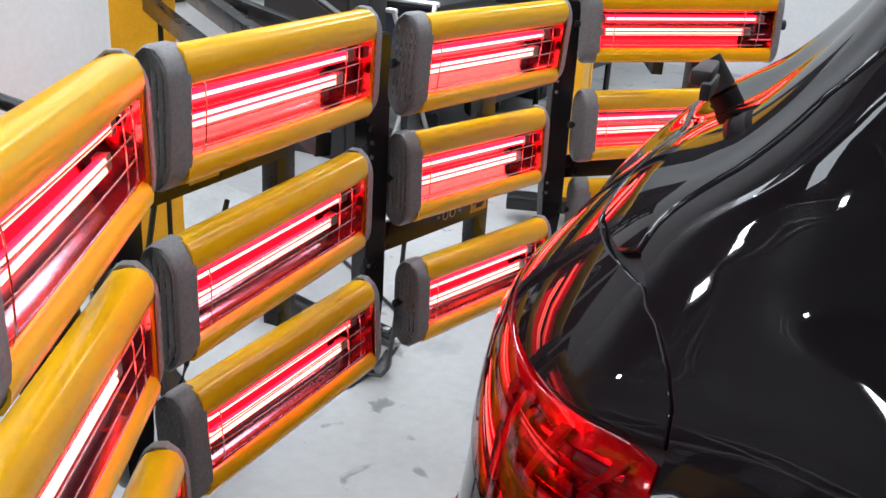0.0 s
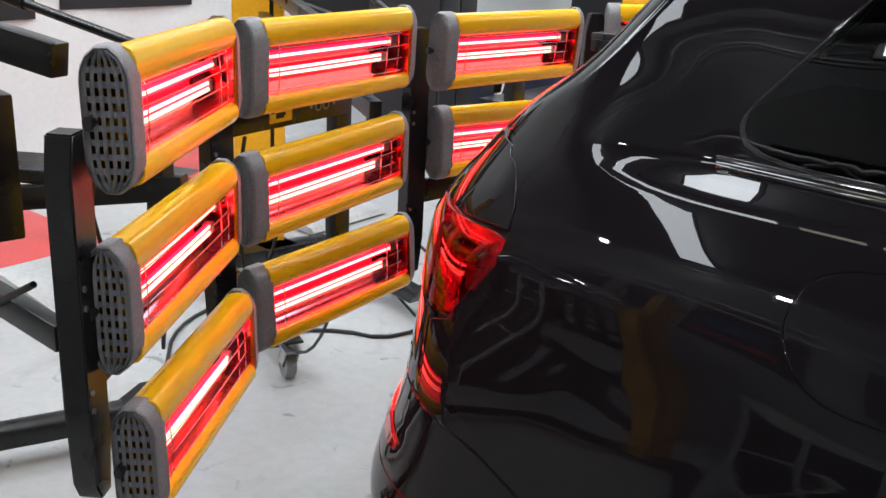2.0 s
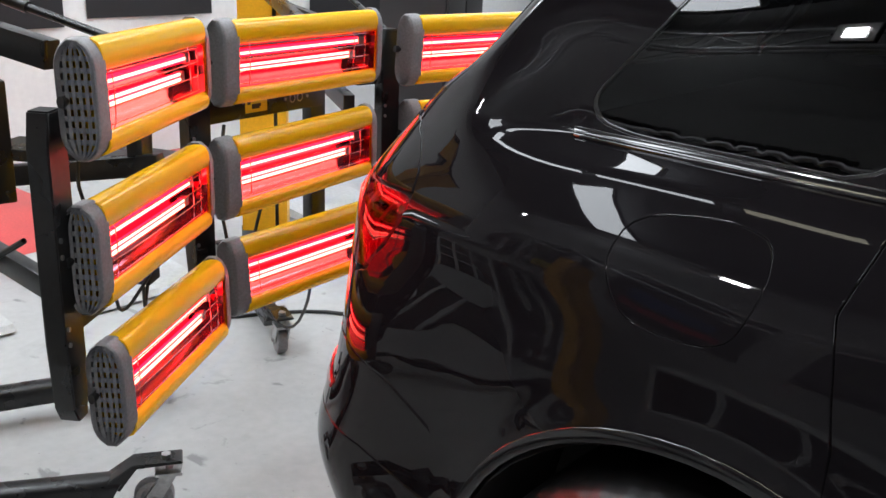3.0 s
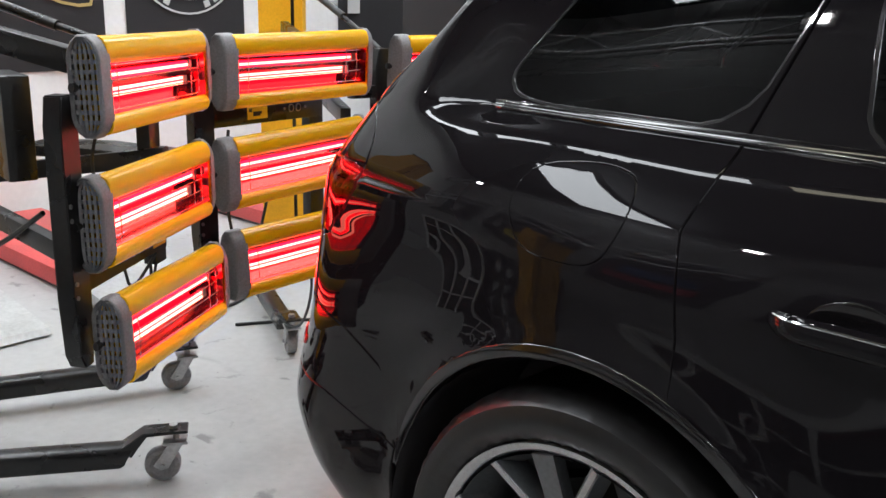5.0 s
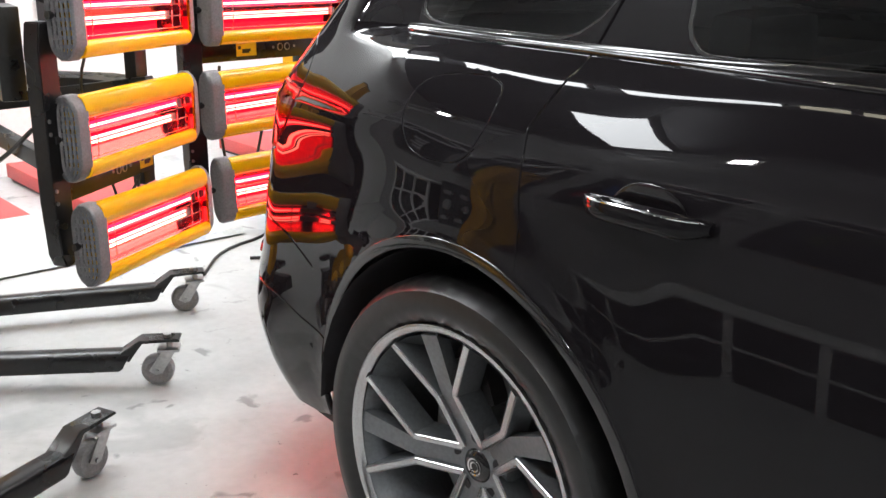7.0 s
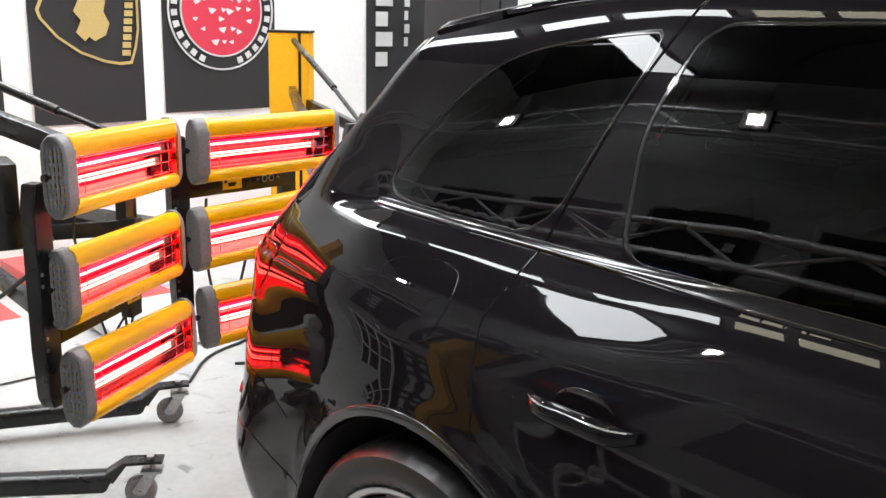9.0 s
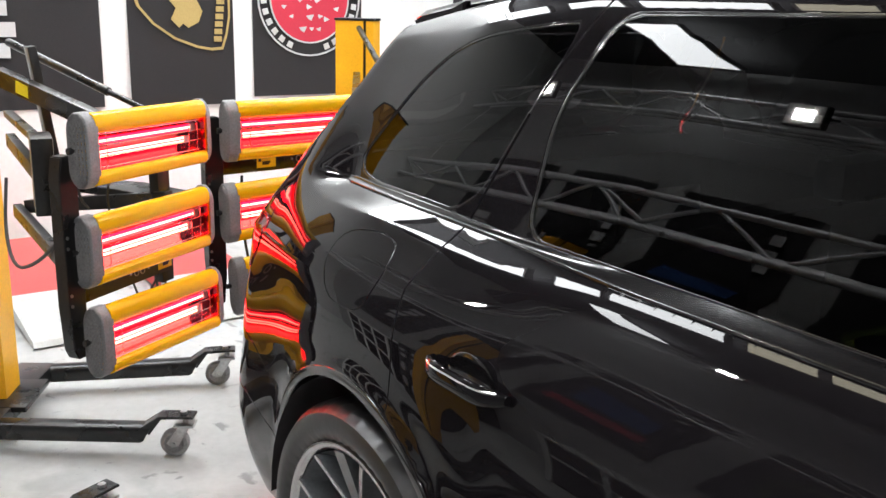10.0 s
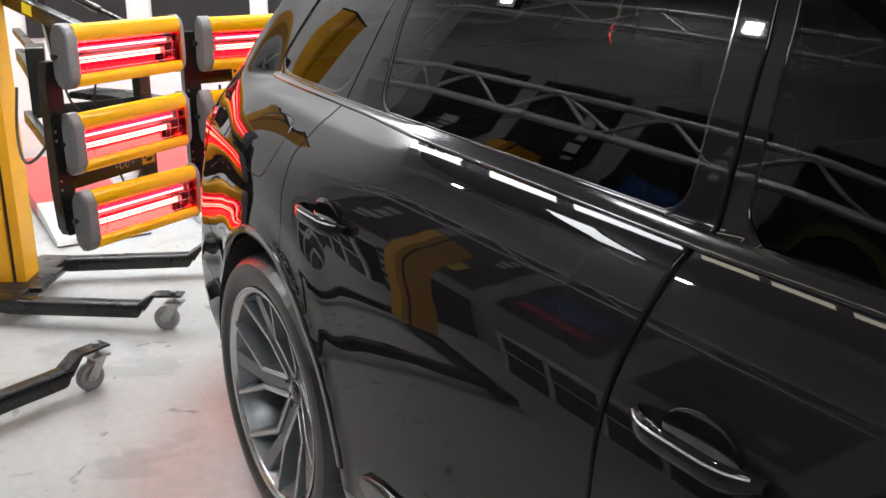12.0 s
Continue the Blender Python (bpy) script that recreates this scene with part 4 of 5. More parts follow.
def lamp_head(parent, m, length):
    """One cassette: yellow rolls above and below a bright trough with two glowing tubes and a wire guard."""
    h = length / 2
    low = [(y, -0.112 + (0.112 - z) * (0.72 if y > 0 else 1.0)) for y, z in ROLL_TOP[::-1]]
    sec = ROLL_TOP + low
    inner = [(y - 0.004 if y > 0 else y + 0.004, z * 0.955) for y, z in sec][::-1]
    bm = bmesh.new()
    prism(bm, sec + inner, -h, h, 0, "YZ")
    head = part("lamp_head", bm, YELLOW, parent, "", m @ Matrix.Translation((0, 0.016, 0)) @ Matrix.Diagonal((1, 0.68, 1, 1)), 50)
    bm = bmesh.new()
    prof = [(0.044, 0.056), (0.030, 0.050), (-0.012, 0.046), (-0.034, 0.030), (-0.042, 0.008), (-0.042, -0.012), (-0.034, -0.034), (-0.010, -0.058), (0.030, -0.070), (0.044, -0.073)]
    a = [bm.verts.new((-h + 0.002, y, z)) for y, z in prof]
    b = [bm.verts.new((h - 0.002, y, z)) for y, z in prof]
    for i in range(len(prof) - 1):
        bm.faces.new((a[i], b[i], b[i + 1], a[i + 1]))
    bm.faces.new(a)
    shade = [bm.verts.new((h - 0.002, y, z)) for y, z in ((-0.042, -0.012), (-0.042, 0.030), (-0.012, 0.056), (0.044, 0.060), (0.044, 0.026), (-0.004, 0.008))]
    bm.faces.new(shade)
    part("reflector", bm, GLOW_REFLECTOR, head, "polished metal reflector trough, tinted red for the glow of the tubes", smooth=30)
    for z, end in ((0.020, 0.045), (-0.020, 0.085)):
        part("heating_tube", flip(rod(bmesh.new(), (-h + 0.03, -0.012, z), (h - end, -0.012, z), 0.0105, 12)), HEAT, head, "glowing red quartz tube")
        part("tube_socket", flip(block(bmesh.new(), h - end - 0.002, -0.026, z - 0.012, h - end + 0.026, 0.002, z + 0.012, 0.003)), STEEL, head)
        part("tube_socket", flip(block(bmesh.new(), -h + 0.004, -0.026, z - 0.012, -h + 0.031, 0.002, z + 0.012, 0.003)), STEEL, head)
    for z, end, r in ((0.020, 0.05, 0.0036), (-0.013, 0.09, 0.0036), (-0.026, 0.09, 0.0042)):
        part("filament", flip(rod(bmesh.new(), (-h + 0.034, 0.001, z), (h - end, 0.001, z), r, 8)), CORE, head, "white-hot filament")
    bm = bmesh.new()
    for z in (0.046, 0.012, -0.022, -0.056):
        hose(bm, [(-h + 0.02, 0.030, z), (-h + 0.035, 0.046, z), (h - 0.035, 0.046, z), (h - 0.02, 0.030, z)], 0.0016, 6)
    for x in (-h + 0.05, h - 0.10, h - 0.05):
        hose(bm, [(x, 0.036, 0.056), (x, 0.047, 0.044), (x, 0.047, -0.05), (x, 0.036, -0.068)], 0.0016, 6)
    part("wire_guard", flip(bm), WIRE, head)
    # dark sheets added behind the cap slots as the shade inside the rolls
    for z0, z1 in ((0.052, 0.104), (-0.104, -0.066)):
        part("slot_shade", block(bmesh.new(), h - 0.008, -0.040, z0, h - 0.003, 0.044, z1), DARK, head)
    for sx in (-1, 1):
        ob = new("end_cap", CAP if sx < 0 else CAP_DEEP)
        ob.parent = head
        ob.matrix_basis = pose(sx * (h + 0.006), 0, 0)
        tagged(ob, "grey ribbed end cap")
    part("back_box", flip(block(bmesh.new(), h - 0.14, -0.082, -0.03, h - 0.09, -0.05, 0.03, 0.004)), DARK, head)
    bm = rod(bmesh.new(), (-h - 0.03, -0.035, 0), (-h - 0.06, -0.035, 0), 0.011, 12)
    part("pivot", flip(bm), DARK, head)
    bm = rod(bmesh.new(), (h + 0.04, -0.02, 0), (h + 0.06, -0.02, 0), 0.016, 12)
    part("knob", flip(bm), DARK, head)
    return head


HEAD_SCALE = 0.875


def lamp_panel(parent, cx, cy, facing, heads, bar_z, post, length=0.572):
    """Three heads, each x, y, z, facing, roll and tilt, on a black frame. facing: the way they look, in degrees from +x."""
    base = pose(cx, cy, 0, 0, 0, facing - 90) @ Matrix.Diagonal((HEAD_SCALE, HEAD_SCALE, 1, 1))
    h = length / 2
    for x, y, z, way, roll, tilt in heads:
        lamp_head(parent, pose(x, y, z, 0, 0, way - 90) @ pose(0, 0, 0, tilt, roll, 0) @ Matrix.Scale(HEAD_SCALE, 4), length)
    lo, hi = post
    prof = [(-h - 0.092, lo + 0.03), (-h - 0.075, lo), (-h - 0.038, lo), (-h - 0.028, lo + 0.10), (-h - 0.028, hi - 0.04), (-h - 0.040, hi), (-h - 0.090, hi), (-h - 0.103, hi - 0.06), (-h - 0.100, lo + 0.16)]
    part("panel_post", flip(prism(bmesh.new(), prof, -0.075, -0.03, 0.003)), FRAME, parent, "black steel panel post", base)
    part("panel_post", flip(block(bmesh.new(), h - 0.150, -0.120, lo + 0.10, h - 0.085, -0.080, hi - 0.02, 0.003)), FRAME, parent, "", base)
    part("cross_bar", flip(block(bmesh.new(), -h - 0.07, -0.082, bar_z - 0.034, h - 0.10, -0.070, bar_z + 0.034, 0.002)), FRAME, parent, "", base)
    part("sticker", flip(block(bmesh.new(), -0.15 if bar_z > 1 else 0.10, -0.0705, bar_z - 0.021, -0.065 if bar_z > 1 else 0.175, -0.0685, bar_z + 0.021)), STICKER, parent, "yellow warning sticker", base)
    bm = bmesh.new()
    for x0, w, h0 in ((0, 0.012, 0.018), (0.017, 0.036, 0.004), (0.017, 0.030, -0.006)):
        x = (-0.143 if bar_z > 1 else 0.107) + x0
        block(bm, x, -0.0686, bar_z - 0.009 + h0 / 2, x + w, -0.0678, bar_z - 0.002 + h0 * 0.7, 0)
    part("sticker_mark", flip(bm), DARK, parent, "", base)
    bm = bmesh.new()
    for x in (-0.02, 0.012):
        before = set(bm.verts)
        lathe(bm, [(0.009, -0.0665), (0.012, -0.0665), (0.012, -0.070)], 18)
        bmesh.ops.transform(bm, matrix=Matrix.Translation((x + (0.06 if bar_z > 1 else 0), 0, bar_z)), verts=[v for v in bm.verts if v not in before])
    for x in (-0.05, 0.045):
        rod(bm, (x + (0.06 if bar_z > 1 else 0), -0.071, bar_z), (x + (0.06 if bar_z > 1 else 0), -0.066, bar_z), 0.004, 8)
    part("bar_fitting", flip(bm), STEEL, parent, "", base)
    for z in (lo + 0.16, lo + 0.19, hi - 0.22, hi - 0.25):
        part("bolt", flip(rod(bmesh.new(), (-h - 0.09, -0.031, z), (-h - 0.09, -0.026, z), 0.005, 8)), STEEL, parent, "", base)


def caster(parent, x, y, toward):
    """A swivel caster with a grey tyre, at the end of a leg that comes from the way 'toward'."""
    base = pose(x, y, 0, 0, 0, toward)
    w = part("caster", prism(bmesh.new(), [(-0.028, 0.052), (0.016, 0.118), (0.056, 0.118), (0.012, 0.044), (-0.008, 0.038)], -0.024, -0.019), STEEL, parent, "zinc-plated swivel caster", base)
    bm = prism(bmesh.new(), [(-0.028, 0.052), (0.016, 0.118), (0.056, 0.118), (0.012, 0.044), (-0.008, 0.038)], 0.019, 0.024)
    block(bm, 0.0, -0.030, 0.114, 0.068, 0.030, 0.124, 0.003)
    rod(bm, (0.036, 0, 0.124), (0.036, 0, 0.150), 0.010, 10)
    rod(bm, (-0.004, -0.03, 0.05), (-0.004, 0.03, 0.05), 0.007, 10)
    part("fork", bm, STEEL, w)
    part("caster_wheel", lathe(bmesh.new(), [(0.012, -0.014), (0.030, -0.015), (0.034, -0.018), (0.046, -0.017), (0.050, -0.010), (0.050, 0.010), (0.046, 0.017), (0.034, 0.018), (0.030, 0.015), (0.012, 0.014)], 28), CAP_GREY, w, "dark grey rubber caster wheel", pose(-0.004, 0, 0.05))
    return w


def leg(parent, start, end, r=0.036):
    """A tube leg near the floor that steps up over a caster at its end."""
    s, e = Vector((*start, 0.085)), Vector((*end, 0.085))
    d = (e - s).normalized()
    side = Vector((-d.y, d.x, 0))
    bm = bmesh.new()
    body = e - d * 0.125
    rings = []
    for c, cut in ((s, 0), (body, 0.03)):
        rings.append([bm.verts.new(c + d * (-cut * math.sin(a) * -1) + side * 0.034 * math.copysign(abs(math.cos(a)) ** 0.5, math.cos(a)) + Vector((0, 0, 0.034 * math.copysign(abs(math.sin(a)) ** 0.5, math.sin(a))))) for a in np.linspace(0, 2 * math.pi, 20, endpoint=False)])
    for i in range(20):
        bm.faces.new((rings[0][i], rings[0][(i + 1) % 20], rings[1][(i + 1) % 20], rings[1][i]))
    bm.faces.new(rings[0])
    bm.faces.new(rings[1][::-1])
    part("leg", bm, FRAME, parent, "black steel floor leg")
    bm = bmesh.new()
    deg = math.degrees(math.atan2(d.y, d.x))
    prism(bm, [(-0.145, 0.112), (-0.115, 0.085), (-0.072, 0.148), (0.040, 0.148), (0.040, 0.156), (-0.080, 0.156)], -0.031, 0.031, 0.002)
    part("step_bracket", bm, FRAME, parent, "", pose(*end, 0, 0, 0, deg))
    bm = rod(bmesh.new(), (0.0, 0, 0.156), (0.0, 0, 0.166), 0.013, 6)
    part("bracket_bolt", bm, STEEL, parent, "", pose(*end, 0, 0, 0, deg))
    caster(parent, end[0] - d.x * 0.03, end[1] - d.y * 0.03, deg)


def column(parent, x, y, z0, z1, turn, w=0.105):
    """A yellow upright of channel section with a black slot strip."""
    base = pose(x, y, 0, 0, 0, turn)
    bm = bmesh.new()
    sec = [(-w, -0.07), (w * 0.45, -0.07), (w * 0.45, -0.055), (w * 0.62, -0.055), (w * 0.62, -0.07), (w, -0.07), (w, 0.07), (-w, 0.07)]
    prism(bm, sec, z0, z1, 0, "XY")
    part("column", bm, YELLOW_POST, parent, "tall yellow steel column", base, 20)
    part("slot_strip", block(bmesh.new(), w * 0.45, -0.056, z0, w * 0.62, -0.050, z1), DARK, parent, "black slot strip", base)
    part("column_cap", block(bmesh.new(), -w - 0.006, -0.076, z1, w + 0.006, 0.076, z1 + 0.012, 0.003), FRAME, parent, "", base)


def first_dryer():
    d = thing("infrared_dryer", "yellow and black wheeled infrared dryer with three lit heads", "paint dryer", group="infrared dryers")
    lamp_panel(d, -1.216, -0.963, 33.9, ((-1.208, -0.983, 1.154, 34.7, -1.1, 1.7), (-1.224, -0.982, 0.875, 33.1, -0.4, 0.5), (-1.191, -0.974, 0.614, 33.0, -2.2, 2.5)), 0.744, (0.571, 1.144))
    column(d, -2.087, -1.350, 0.12, 1.856, 60)
    leg(d, (-2.251, -1.102), (-1.971, -0.455))
    leg(d, (-1.838, -1.389), (-1.447, -0.821))
    bm = beam(bmesh.new(), (-2.296, -1.119, 0.09), (-1.822, -1.424, 0.09), 0.14, 0.06, 0.008)
    block(bm, -0.16, -0.13, 0.10, 0.16, 0.13, 0.122, 0.004, pose(-2.057, -1.326, 0, 0, 0, 60))
    part("base", bm, FRAME, d, "black steel base frame")
    # bracket box and the arms that carry the panel
    part("bracket_box", block(bmesh.new(), -0.10, -0.03, 0.945, 0.05, 0.03, 1.168, 0.006, pose(-1.30, -1.245, 0, 0, 0, -10)), FRAME, d, "black steel bracket box")
    for z0, z1 in ((1.161, 1.146), (1.072, 1.033)):
        part("arm", beam(bmesh.new(), (-1.93, -1.21, z0), (-1.25, -1.245, z1), 0.03, 0.045 if z0 < 1.1 else 0.022), FRAME, d)
    part("arm", beam(bmesh.new(), (-1.897, -1.213, 0.834), (-1.165, -1.223, 0.805), 0.03, 0.045), FRAME, d)
    part("arm", beam(bmesh.new(), (-1.849, -1.187, 0.854), (-1.303, -0.882, 0.953), 0.035, 0.045), FRAME, d)
    part("boom", beam(bmesh.new(), (-2.110, -1.215, 1.281), (-1.424, -1.040, 1.179), 0.04, 0.06), FRAME, d, "black steel boom arm")
    part("boom_sticker", block(bmesh.new(), -0.045, -0.0215, -0.02, 0.045, -0.0205, 0.02, 0, Matrix.Translation((-1.866, -1.152, 1.245)) @ pose(0, 0, 0, 0, 9.4, 15.5)), STICKER, d, "yellow sticker on the boom")
    bm = rod(bmesh.new(), (-2.215, -1.136, 1.382), (-1.717, -0.932, 1.244), 0.015, 12)
    rod(bm, (-1.736, -0.940, 1.249), (-1.356, -0.787, 1.150), 0.010, 12)
    part("gas_strut", bm, FRAME, d, "black gas strut")
    part("boom_lug", beam(bmesh.new(), (-1.932, -1.123, 1.383), (-1.934, -1.065, 0.940), 0.05, 0.03), FRAME, d)
    bm = hose(bmesh.new(), [(-1.900, -1.240, 0.947), (-1.815, -1.274, 0.783), (-1.642, -1.285, 0.696), (-1.430, -1.262, 0.759), (-1.224, -1.232, 0.878)], 0.006)
    part("cable", bm, CABLE, d)
    bm = hose(bmesh.new(), [(-1.262, -1.059, 1.078), (-1.315, -1.074, 0.964), (-1.346, -1.037, 0.868), (-1.310, -1.010, 0.699), (-1.367, -0.964, 0.602), (-1.295, -0.931, 0.716)], 0.004)
    hose(bm, [(-1.172, -1.191, 1.085), (-1.248, -1.163, 0.988), (-1.302, -1.127, 0.947)], 0.004)
    hose(bm, [(-1.366, -0.861, 0.786), (-1.394, -0.877, 0.654), (-1.355, -0.912, 0.601), (-1.323, -0.931, 0.696)], 0.004)
    part("cable", bm, CABLE, d)
    bm = prism(bmesh.new(), [(-0.20, 0.0), (0.14, 0.0), (0.20, 0.02), (0.0, 0.028), (-0.2, 0.024)], -0.07, 0.07, 0.004)
    part("shelf_tray", bm, FRAME, d, "", pose(-1.541, -0.930, 0.927, 0, 0, 30))


def second_dryer():
    d = thing("infrared_dryer", "yellow and black wheeled infrared dryer with six lit heads", "paint dryer", group="infrared dryers")
    lamp_panel(d, -1.447, -0.368, 4.7, ((-1.446, -0.368, 1.136, 4.1, 0.4, -2.0), (-1.438, -0.384, 0.870, 5.3, 1.7, -1.0), (-1.443, -0.350, 0.600, 2.4, 0.9, 3.4)), 1.008, (0.533, 1.177))
    lamp_panel(d, -1.440, 0.341, -7.3, ((-1.415, 0.305, 1.118, -7.8, -0.0, -4.0), (-1.463, 0.367, 0.849, -6.9, -2.3, 2.7), (-1.438, 0.390, 0.555, -7.3, -2.7, 3.0)), 0.709, (0.488, 1.169))
    column(d, -2.866, 0.679, 0.12, 1.452, 45, 0.10)
    leg(d, (-2.783, 0.393), (-1.952, -0.009))
    leg(d, (-2.666, 0.829), (-1.869, 0.664))
    bm = beam(bmesh.new(), (-2.812, 0.359, 0.09), (-2.662, 0.881, 0.09), 0.10, 0.06, 0.008)
    beam(bm, (-2.944, 0.684, 0.09), (-2.678, 0.637, 0.09), 0.16, 0.06, 0.008)
    part("base", bm, FRAME, d, "black steel base frame")
    for z0, z1, y1 in ((1.172, 1.073, -0.09), (1.041, 0.960, -0.09)):
        part("arm", beam(bmesh.new(), (-2.784, 0.626, z0), (-1.548, y1, z1), 0.035, 0.05), FRAME, d)
    part("arm", beam(bmesh.new(), (-2.739, 0.694, 1.107), (-1.553, 0.477, 0.970), 0.035, 0.05), FRAME, d)
    part("arm", beam(bmesh.new(), (-1.523, -0.092, 1.037), (-1.541, 0.188, 1.027), 0.03, 0.04), FRAME, d)
    bm = rod(bmesh.new(), (-2.785, 0.639, 1.416), (-2.080, 0.368, 1.245), 0.014, 12)
    rod(bm, (-2.097, 0.374, 1.249), (-1.633, 0.197, 1.117), 0.009, 12)
    part("gas_strut", bm, FRAME, d, "black gas strut")
    bm = hose(bmesh.new(), [(-1.531, -0.546, 0.957), (-1.596, -0.525, 0.767), (-1.590, -0.488, 0.541), (-1.644, -0.434, 0.481), (-1.662, -0.364, 0.553), (-1.575, -0.335, 0.902)], 0.005)
    hose(bm, [(-1.538, -0.261, 0.573), (-1.599, -0.188, 0.381), (-1.823, -0.077, 0.14), (-2.087, 0.015, 0.13)], 0.005)
    hose(bm, [(-1.569, 0.263, 0.667), (-1.645, 0.355, 0.362), (-1.790, 0.536, 0.03), (-2.223, 0.806, 0.012), (-2.571, 0.986, 0.012)], 0.006)
    part("cable", bm, CABLE, d)


def third_dryer():
    d = thing("infrared_dryer", "yellow and black infrared dryer with lit heads behind the car", "paint dryer", group="infrared dryers")
    lamp_panel(d, -1.250, 1.120, -41.5, ((-1.225, 1.102, 1.121, -50.8, 1.9, -1.0), (-1.273, 1.143, 0.831, -32.1, -1.5, 4.0), (-1.263, 1.204, 0.555, -40.3, -1.0, 5.0)), 0.695, (0.469, 1.174))
    column(d, -2.088, 2.460, 0.12, 1.424, 100, 0.10)
    leg(d, (-2.037, 2.246), (-1.689, 1.365))
    leg(d, (-1.754, 2.460), (-1.129, 1.707))
    part("base", beam(bmesh.new(), (-2.261, 2.249, 0.09), (-1.706, 2.503, 0.09), 0.12, 0.06, 0.008), FRAME, d, "black steel base frame")
    part("arm", beam(bmesh.new(), (-2.001, 2.407, 1.079), (-1.361, 1.376, 0.948), 0.035, 0.05), FRAME, d)
    part("arm", beam(bmesh.new(), (-1.993, 2.405, 1.201), (-1.353, 1.392, 1.051), 0.03, 0.03), FRAME, d)


def fourth_dryer():
    d = thing("infrared_dryer", "yellow and black infrared dryer parked near the workshop wall", "paint dryer", group="infrared dryers")
    leg(d, (-0.62, -2.32), (-1.085, -1.20))
    leg(d, (-1.62, -2.50), (-1.80, -1.80))
    part("base", beam(bmesh.new(), (-1.70, -2.52, 0.06), (-0.55, -2.33, 0.06), 0.12, 0.06, 0.008), FRAME, d, "black steel base frame")
    column(d, -1.45, -2.45, 0.09, 1.75, 100, 0.105)


first_dryer()
second_dryer()
third_dryer()
fourth_dryer()


# ---- things along the west wall ----
def banner(x, y0, y1, z0, z1, side, emblem):
    """A black cloth banner hung flat on a wall, with a plain woven emblem."""
    b = thing("banner", emblem[0], "banner", pose(x, (y0 + y1) / 2, z0, 0, 0, 90 if side > 0 else -90), "wall banners")
    w, h = (y1 - y0) / 2, z1 - z0
    bm = bmesh.new()
    rows, cols, g = 14, 12, []
    for side_y in (0.0, 0.006):
        g.append([[bm.verts.new((-w + 2 * w * i / cols, -0.012 - side_y - 0.008 * math.sin(2.2 * math.pi * i / cols + 0.7 * j / rows + w * 9), h * j / rows)) for i in range(cols + 1)] for j in range(rows + 1)])
    for j in range(rows):
        for i in range(cols):
            for k in (0, 1):
                bm.faces.new((g[k][j][i], g[k][j][i + 1], g[k][j + 1][i + 1], g[k][j + 1][i]))
    part("cloth", bm, CLOTH, b)
    for name, colour, prof, r in emblem[1]:
        bm = bmesh.new()
        prism(bm, prof, -0.034 - 0.003 * r, -0.028)
        part(name, bm, colour, b)
    return b


def ring(cx, cz, r, w, n=40, a0=0, a1=360):
    """The outline of a band of a circle."""
    out = [(cx + r * math.cos(radians(a0 + (a1 - a0) * k / n)), cz + r * math.sin(radians(a0 + (a1 - a0) * k / n))) for k in range(n + 1)]
    return out + [(cx + (r - w) * math.cos(radians(a0 + (a1 - a0) * k / n)), cz + (r - w) * math.sin(radians(a0 + (a1 - a0) * k / n))) for k in range(n, -1, -1)]


WHITE_INK = material("white_print", (0.55, 0.55, 0.55), 0.8, grain=0.1, scale=150)
GOLD_INK = material("gold_print", (0.45, 0.33, 0.12), 0.7, grain=0.15, scale=120)
RED_INK = material("red_print", (0.55, 0.03, 0.06), 0.8, grain=0.1, scale=120)
BLUE_INK = material("blue_print", (0.03, 0.10, 0.32), 0.8, grain=0.1, scale=120)


def bars(x, z0, z1, n, w):
    step = (z1 - z0) / n
    return [("letter_bar", WHITE_INK, [(x, z0 + step * k + 0.01), (x + w * (0.7 + 0.3 * (k % 2)), z0 + step * k + 0.01), (x + w * (0.7 + 0.3 * (k % 2)), z0 + step * (k + 0.78)), (x, z0 + step * (k + 0.78))], 0) for k in range(n)]


def disc(cx, cz, r, n=36):
    return [(cx + r * math.cos(2 * math.pi * k / n), cz + r * math.sin(2 * math.pi * k / n)) for k in range(n)]


def blot(cx, cz, w, turn):
    """A small uneven patch of print."""
    return [(cx + w * f * math.cos(radians(turn + 60 * n)), cz + w * f * 0.8 * math.sin(radians(turn + 60 * n))) for n, f in enumerate((1.0, 0.55, 1.1, 0.7, 0.9, 0.5))]


def crest_blots():
    """Places, sizes and turns of the print patches inside a round crest."""
    rng = random.Random(5)
    out = []
    for row in range(7):
        for col in range(7):
            x, z = -0.195 + 0.065 * col + rng.uniform(-0.012, 0.012), 0.465 + 0.065 * row + rng.uniform(-0.012, 0.012)
            if math.hypot(x, z - 0.66) < 0.225 and rng.random() < 0.72:
                out.append((x, z, rng.uniform(0.016, 0.034), rng.uniform(0, 60)))
    return out


shield = [(-0.21, 0.90), (-0.31, 0.68), (-0.295, 0.63), (-0.20, 0.52), (-0.06, 0.425), (0.09, 0.37), (0.19, 0.353), (0.265, 0.36), (0.297, 0.45), (0.32, 0.57), (0.32, 0.77), (0.305, 0.94)]
shield_in = [(x * 0.95 + 0.004, 0.64 + (z - 0.64) * 0.94) for x, z in shield]
W0, W1 = 0.86, 2.30
banner(-4.6, -0.80, -0.16, W0, W1, 1, ("black cloth wall banner with a round silver emblem and white bars", bars(-0.30, 0.30, 1.15, 7, 0.13) + [("emblem_ring", WHITE_INK, ring(0.13, 0.82, 0.17, 0.016), 0)]))
